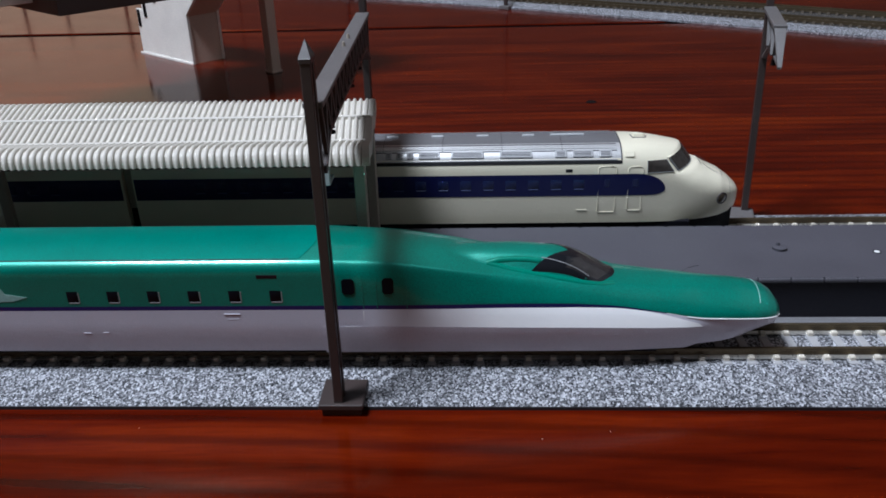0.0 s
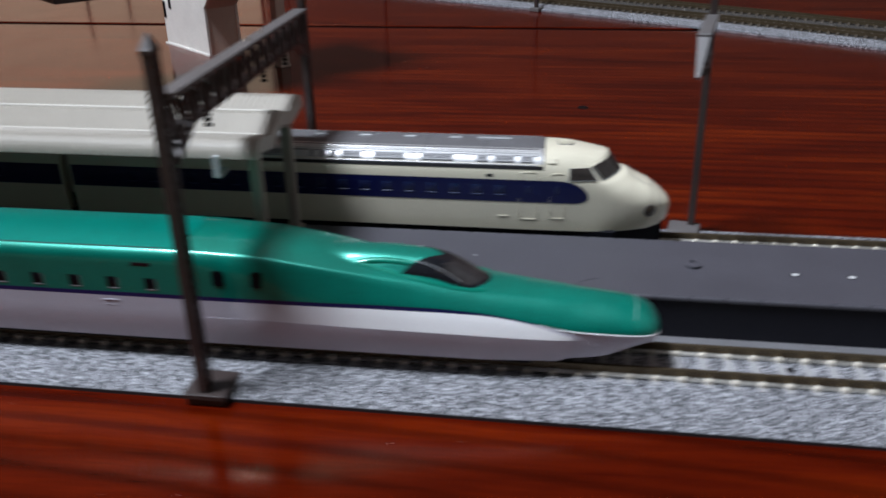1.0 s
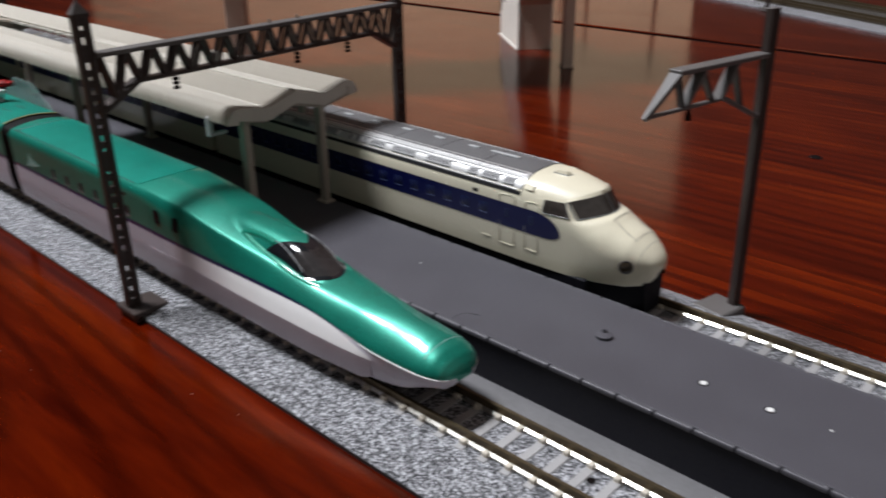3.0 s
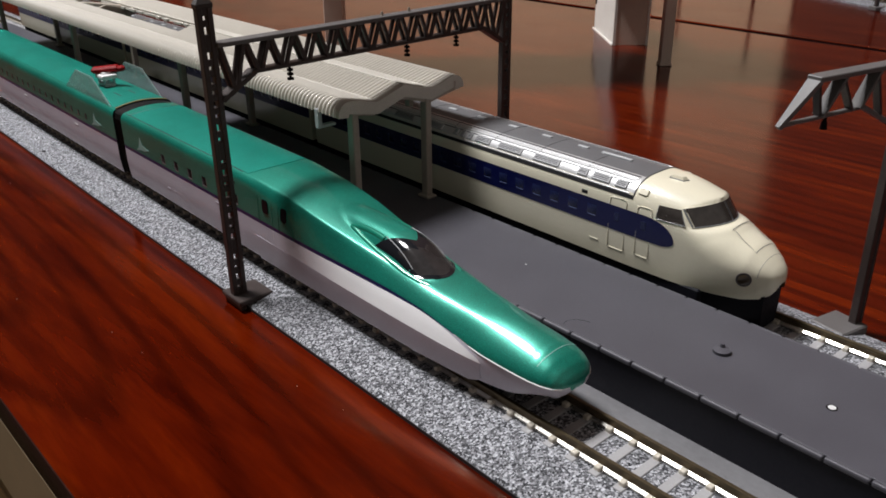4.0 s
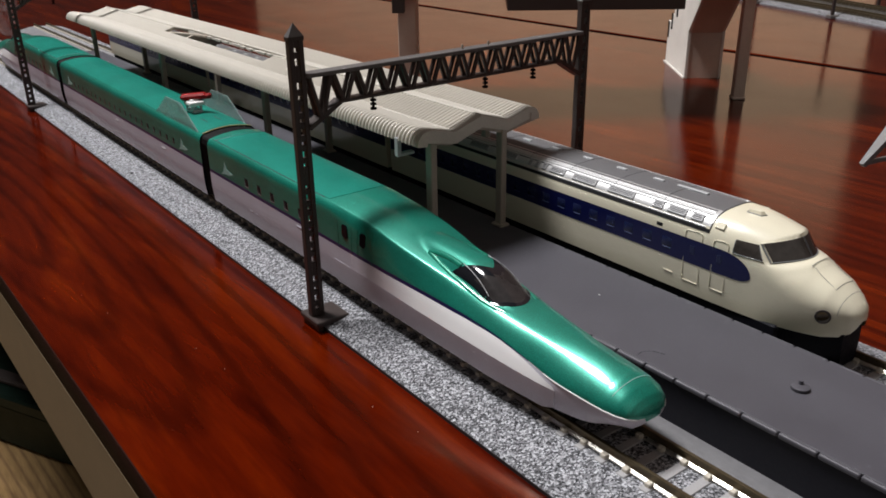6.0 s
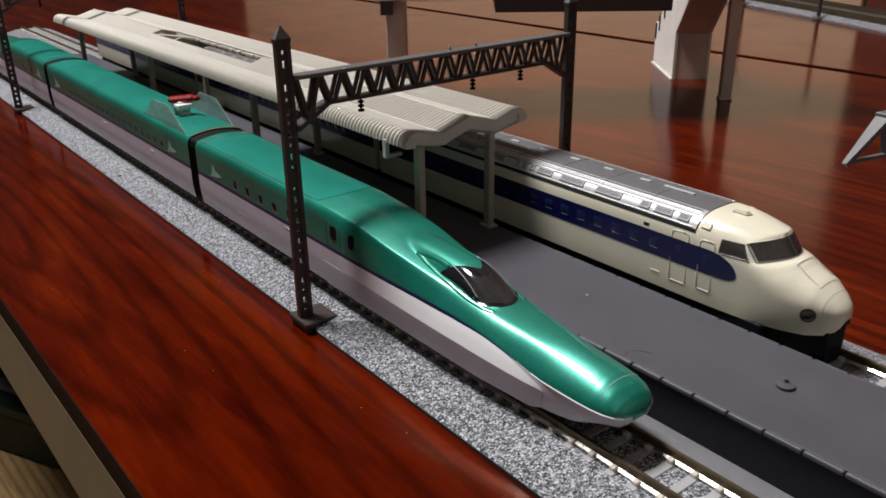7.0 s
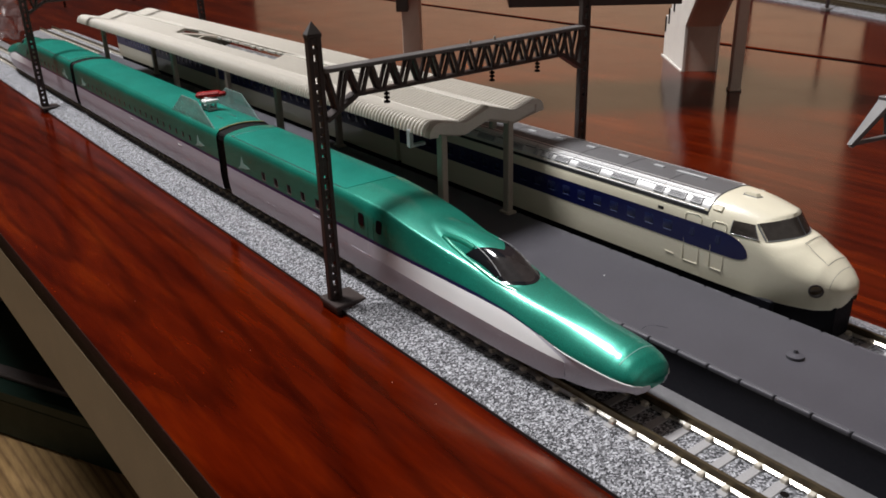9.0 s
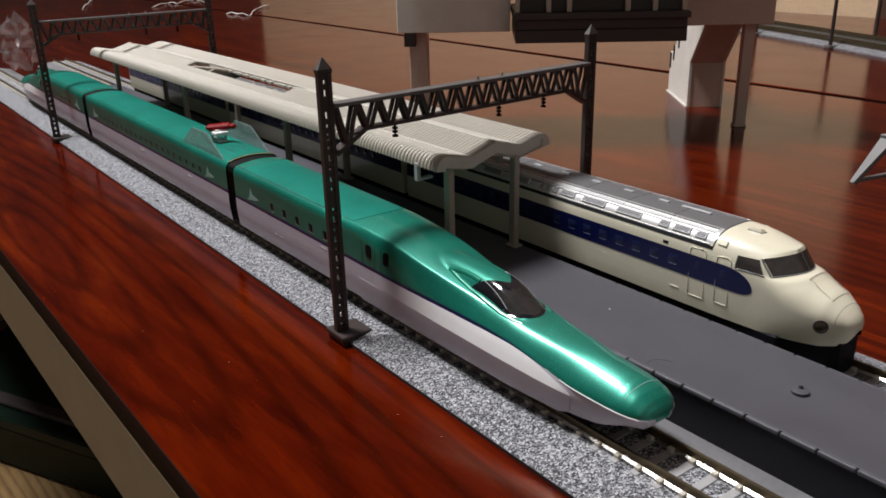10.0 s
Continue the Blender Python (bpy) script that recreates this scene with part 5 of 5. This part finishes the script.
tip = [bm.verts.new(p) for p in ((-1.4, -28.4, 61.6), (1.4, -28.4, 61.6), (0.45, -36.6, 54.0), (-0.45, -36.6, 54.0))]
back = [bm.verts.new((v.co.x, v.co.y + 0.8, v.co.z - 0.7)) for v in tip]
bm.faces.new(tip), bm.faces.new(back[::-1])
for i in range(4):
    bm.faces.new((tip[i], back[i], back[(i + 1) % 4], tip[(i + 1) % 4]))
bmesh.ops.recalc_face_normals(bm, faces=bm.faces)
part("end_plate", bm, POLE_GREY, half, "pale sloping end plate, narrowed to its tip")
bm = bmesh.new()
bar(bm, (0, -36.2, 54.0), (0, -13.0, 54.3), 1.0, 0.7, 0.1)
bar(bm, (0, -13.0, 54.3), (0, -1.4, 48.6), 1.2, 0.9, 0.1)
part("bottom_chord", bm, POLE_GREY, half)
# bars sloped towards the light are coloured paler, the others dark brown
for a, b, wide, paint_of in (((-20.5, 61.3), (-25.6, 54.4), 2.6, POLE_GREY), ((-10.5, 61.3), (-15.0, 54.4), 2.6, POLE_GREY), ((-20.9, 61.3), (-16.8, 54.4), 1.6, POLE), ((-10.9, 61.3), (-7.5, 52.0), 1.6, POLE), ((-27.6, 61.0), (-25.9, 54.6), 1.6, POLE)):
    bm = bmesh.new()
    bar(bm, (0, a[0], a[1]), (0, b[0], b[1]), wide, 0.7, 0.1)
    part("diagonal", bm, paint_of, half)
bm = bmesh.new()
cyl(bm, 0, -23.5, 51.6, 54.2, 0.35, None, 8)
cyl(bm, 0, -23.5, 51.5, 53.0, 0.7, 0.5, 12)
part("insulator", bm, DARKHOLE, half, "small dark hanging insulator", 40)


# ---- far curved track on the second table ----
def far_xy(x, off=0.0):
    y = 632.0 - 0.575 * x - 0.00024 * x * x
    sl = -0.575 - 0.00048 * x
    n = Vector((-sl, 1)).normalized()
    return Vector((x + n.x * off, y + n.y * off))


curve = thing("curved_model_track", "double grey ballasted model track curving across the far table", "track", group="model tracks")
STEPS = [-700 + 22 * i for i in range(46)]


def sweep(bm, prof, mi=0):
    rows = []
    for x in STEPS:
        rows.append([bm.verts.new((*far_xy(x, o), z)) for o, z in prof])
    fs = grid_faces(bm, rows, mi)
    bmesh.ops.recalc_face_normals(bm, faces=bm.faces)
    return bm


part("ballast_bed", sweep(bmesh.new(), [(0, 0.05), (0, 1.2), (6, 2.6), (10, 3.4), (28, 3.4), (37, 2.9), (46, 3.4), (64, 3.4), (70, 2.6), (75, 1.2), (75, 0.05)]), BALLAST_FAR, curve, "speckled brown-grey ballast", 60)
part("ballast_shoulder", sweep(bmesh.new(), [(-0.3, 0.05), (-0.3, 1.35), (6, 2.85), (9.6, 3.55)]), BALLAST, curve, "pale grey ballast shoulder", 60)
for o in (14.2, 23.8, 50.2, 59.8):
    part("rail", sweep(bmesh.new(), [(o - 0.4, 4.0), (o - 0.4, 6.0), (o + 0.4, 6.0), (o + 0.4, 4.0)]), RAILWEB, curve, "shiny nickel rail")
bm = bmesh.new()
box(bm, -0.95, 0.95, -7.6, 7.6, 2.9, 3.9)
for s in (-1, 1):
    for d in (-1.1, 1.1):
        box(bm, -0.75, 0.75, 4.85 * s + d - 0.55, 4.85 * s + d + 0.55, 3.8, 4.6, mi=1)
tie2 = mesh_of("sleeper", bm, [TIE_FAR, TIE_FAR])
x = -300.0
while x < 290:
    sl = -0.575 - 0.00048 * x
    for o in (19.0, 55.0):
        p = far_xy(x, o)
        piece("sleeper", tie2, curve, at(p.x, p.y, 0, math.degrees(math.atan(sl))))
    x += 5.17 * math.cos(math.atan(sl)) if x > -300 else 4.4


def far_pole(x, off, tall):
    p = far_xy(x, off)
    g = thing("catenary_pole", "slim dark brown catenary pole beside the far track", "pole", "far catenary poles", at=(p.x, p.y, 0), rz=-32)
    bm = bmesh.new()
    box(bm, -1.2, 1.2, -1.2, 1.2, 2.6, tall, 0.15)
    part("shaft", bm, POLE, g)
    bm = bmesh.new()
    box(bm, -4.0, 4.0, -3.4, 4.0, 0.05, 2.7, 0.3)
    part("foot", bm, POLE_GREY, g)
    return g


far_pole(22, -1, 72)
far_pole(-104, -1, 72)
far_pole(-232, -1, 72)
far_pole(-334, -1, 72)
far_pole(-268, 76, 72)
far_pole(-460, -1, 72)
far_pole(-480, 74, 72)


# ---- overhead station on the first table ----
station = thing("overhead_station", "beige model station concourse raised on columns with a cream staircase", "station", at=(-107, 434, 0), rz=-40)


def sbox(name, u0, u1, v0, v1, z0, z1, material, label="", bevel=0.3):
    bm = bmesh.new()
    box(bm, u0, u1, v0, v1, z0, z1, bevel)
    return part(name, bm, material, station, label)


sbox("column", -2.8, 2.8, -2.8, 2.8, 0.02, 54, STATION_WALL, "plain beige column")
sbox("column_foot", -3.3, 3.3, -3.3, 3.3, 0.01, 1.4, STATION_WALL)
sbox("column", 5.0, 12.0, -176, -167, 0.02, 54, STATION_WALL, "plain beige column")
sbox("column", -22, -14, -176, -168, 0.02, 54, STATION_WALL, "plain beige column")
sbox("bracket", 13.0, 19.0, -178, -172, 47, 53.9, STATION_DARK, "dark block under the concourse")
sbox("bracket", -2.5, 3.5, -178, -172, 47, 53.9, STATION_DARK, "dark block under the concourse")
sbox("concourse_wing", -25, 21, -181, -124, 54, 100, STAIR_WHITE, "cream concourse block")
sbox("concourse_wing", -25, 8, -36, 10, 54, 100, STATION_WALL, "beige concourse block")
sbox("concourse_floor", -25, 37, -122, -40, 50, 56, STATION_DARK, "dark brown concourse floor edge")
sbox("concourse_sill", -26, 38.5, -123, -39, 61, 64, STATION_DARK)
sbox("concourse_sill", -25, 36.5, -122, -40, 56.2, 61, STATION_DARK)
sbox("concourse_core", -23, 30, -120, -42, 64, 100, STATION_DARK, "dark glazed concourse front")
for v in (-121, -106, -96, -68, -55, -41):
    sbox("mullion", 30.2, 33, v - 1.2, v + 1.2, 64, 100, STATION_WALL)
sbox("concourse_roof", -29, 42, -184, 14, 100.2, 104, STATION_WALL)

# staircase: a stepped side wall with slots, rising towards the column
bm = bmesh.new()
WALL_UZ = [(-106, 0), (-52, 0), (-52, 27), (-22, 54), (-60, 54), (-60, 50), (-68, 50), (-68, 46), (-76, 46), (-76, 41), (-84, 41), (-84, 36), (-92, 36), (-92, 31), (-99, 31), (-99, 26), (-106, 26)]


def uz_plate(outline, v0, v1):
    bm = bmesh.new()
    a = [bm.verts.new((u, v0, z)) for u, z in outline]
    b = [bm.verts.new((u, v1, z)) for u, z in outline]
    bm.faces.new(a), bm.faces.new(b[::-1])
    for i in range(len(a)):
        bm.faces.new((a[i], b[i], b[(i + 1) % len(a)], a[(i + 1) % len(a)]))
    bmesh.ops.recalc_face_normals(bm, faces=bm.faces)
    return bm


part("stair_wall", uz_plate(WALL_UZ, -16.0, -14.5), STAIR_WHITE, station, "cream boarded staircase wall with a stepped top")
part("stair_wall", uz_plate(WALL_UZ, 3.2, 4.7), STAIR_WHITE, station)
part("stair_flight", uz_plate([(-103, 0.05), (-52.6, 0.05), (-52.6, 26), (-23, 53), (-56, 53), (-101, 12)], -14.5, 3.2), STATION_WALL, station, "stair flight between its walls")
z = 1.4
while z < 50:
    bm = bmesh.new()
    u0 = -105.6 if z < 25 else -105.6 + (z - 25) * 1.72 + 8
    u1 = -52.4 if z < 27 else -52.4 + (z - 27) * 1.1
    box(bm, u0, u1, -16.14, -15.95, z - 0.45, z + 0.45)
    part("board", bm, STAIR_WHITE, station)
    z += 1.45
for u, z in ((-103.5, 23), (-95.5, 29), (-83.5, 38), (-67.5, 47)):
    sbox("slot", u - 1.4, u + 1.4, -16.5, -16.1, z - 7, z + 2.5, DARKHOLE, "dark window slot", 0)
part("stair_base", uz_plate([(-107.5, 0.01), (-51, 0.01), (-51, 1.0), (-107.5, 1.0)], -17.0, -16.3), STAIR_WHITE, station)


# ---- loose bits behind the tracks ----
def cable(label, pts, r):
    """A thin cable lying in loose waves on the table."""
    bm = bmesh.new()
    line = []
    for (xa, ya), (xb, yb) in zip(pts, pts[1:]):
        for k in range(6):
            t = k / 6
            line.append((xa + (xb - xa) * t, ya + (yb - ya) * t, r + 0.1 + 2.0 * math.sin(math.pi * t) ** 2))
    tube(bm, line, r, 6)
    ob = new("thin_cable", mesh_of("thin_cable", bm, CABLE, 60))
    return tagged(ob, label, "cable", "loose cables")


cable("thin white cable lying loose on the far table", [(-1276, 402), (-1400, 444), (-1482, 475)], 0.9)
cable("thin white cable lying loose on the far table", [(-1211, 491), (-1287, 544), (-1259, 550), (-1317, 596), (-1305, 605), (-1190, 574)], 0.9)
cable("thin white cable lying loose on the far table", [(-1002, 526), (-989, 536), (-940, 533), (-1047, 594), (-1089, 638)], 0.9)

rng = random.Random(5)
bm = bmesh.new()
bmesh.ops.create_icosphere(bm, subdivisions=3, radius=1.0)
waves = [(Vector((rng.uniform(-1, 1), rng.uniform(-1, 1), rng.uniform(-1, 1))).normalized(), rng.uniform(3, 11), rng.uniform(0, 6)) for _ in range(16)]
for v in bm.verts:
    d = sum(abs(math.sin(v.co.dot(w) * f + p)) for w, f, p in waves) / len(waves)
    v.co = v.co * (0.25 + 1.0 * d) * rng.uniform(0.75, 1.2)
    v.co = Vector((v.co.x * 25, v.co.y * 15, max(0.02, v.co.z * 22 + 20)))
wrap = new("plastic_wrapper", mesh_of("plastic_wrapper", bm, WRAP))
wrap.matrix_world = at(-612, 180, 2.9)
tagged(wrap, "crumpled clear plastic wrapper lying behind the trains", "wrapper")


# dust on the tabletop
rng = random.Random(3)
bm = bmesh.new()
for _ in range(22):
    x, y, r = rng.uniform(-330, 40), rng.uniform(88, 136), rng.uniform(0.04, 0.10)
    bmesh.ops.create_icosphere(bm, subdivisions=1, radius=r, matrix=Matrix.Translation((x, y, r * 0.8)))
dust = new("dust", mesh_of("dust", bm, CABLE))
tagged(dust, "pale dust specks lying on the tabletop", "dust", kind="stuff")

# broken edges of the canopy's opening: chips left along the far edge, and a rafter end
rng = random.Random(11)
x = OPEN[0] + 22
while x < OPEN[1] - 8:
    w, d = rng.uniform(3.0, 9.0), rng.uniform(0.3, 1.3)
    bm = bmesh.new()
    box(bm, x, min(x + w, OPEN[1] - 0.5), 196.4 - d, 196.8, 42.6, 43.75, 0.15)
    part("broken_edge", askew(bm), CANOPY, canopy)
    x += w + rng.uniform(1.0, 5.0)
bm = bmesh.new()
for (xa, ya), (xb, yb) in (((-246.0, 184.6), (-236.0, 190.6)), ((-236.0, 190.6), (-219.0, 196.6))):
    bar(bm, (xa, ya, 43.2), (xb, yb, 43.2), 2.2, 1.6, 0.2)
part("torn_edge", askew(bm), POST, canopy, "slanting torn edge of the opening")


# ---- canopy ribs ----
RIB = 1.58


def rib_mesh(line):
    bm = bmesh.new()
    outer, inner = strip_outline(line, 1.0, 0.62)[: len(line)], line
    rows = []
    for k in range(7):
        t = math.pi * k / 6
        c, h = -0.5 * math.cos(t), 1.15 * math.sin(t)
        rows.append([bm.verts.new((c, b[0] + (a[0] - b[0]) * h, b[1] + (a[1] - b[1]) * h)) for a, b in zip(outer, inner)])
    grid_faces(bm, rows)
    bmesh.ops.recalc_face_normals(bm, faces=bm.faces)
    for f in bm.faces:
        f.smooth = True
    return mesh_of("roof_rib", askew(bm), CANOPY)


rib_full, rib_near, rib_far = rib_mesh(CANOPY_LINE), rib_mesh(NEAR_STRIP), rib_mesh(FAR_STRIP)
x = -23.4
while x > -343.5:
    for me in ((rib_near, rib_far) if OPEN[0] + 0.4 < x < OPEN[1] - 0.4 else (rib_full,)):
        piece("roof_rib", me, canopy, at(x, 0, 0))
    x -= RIB
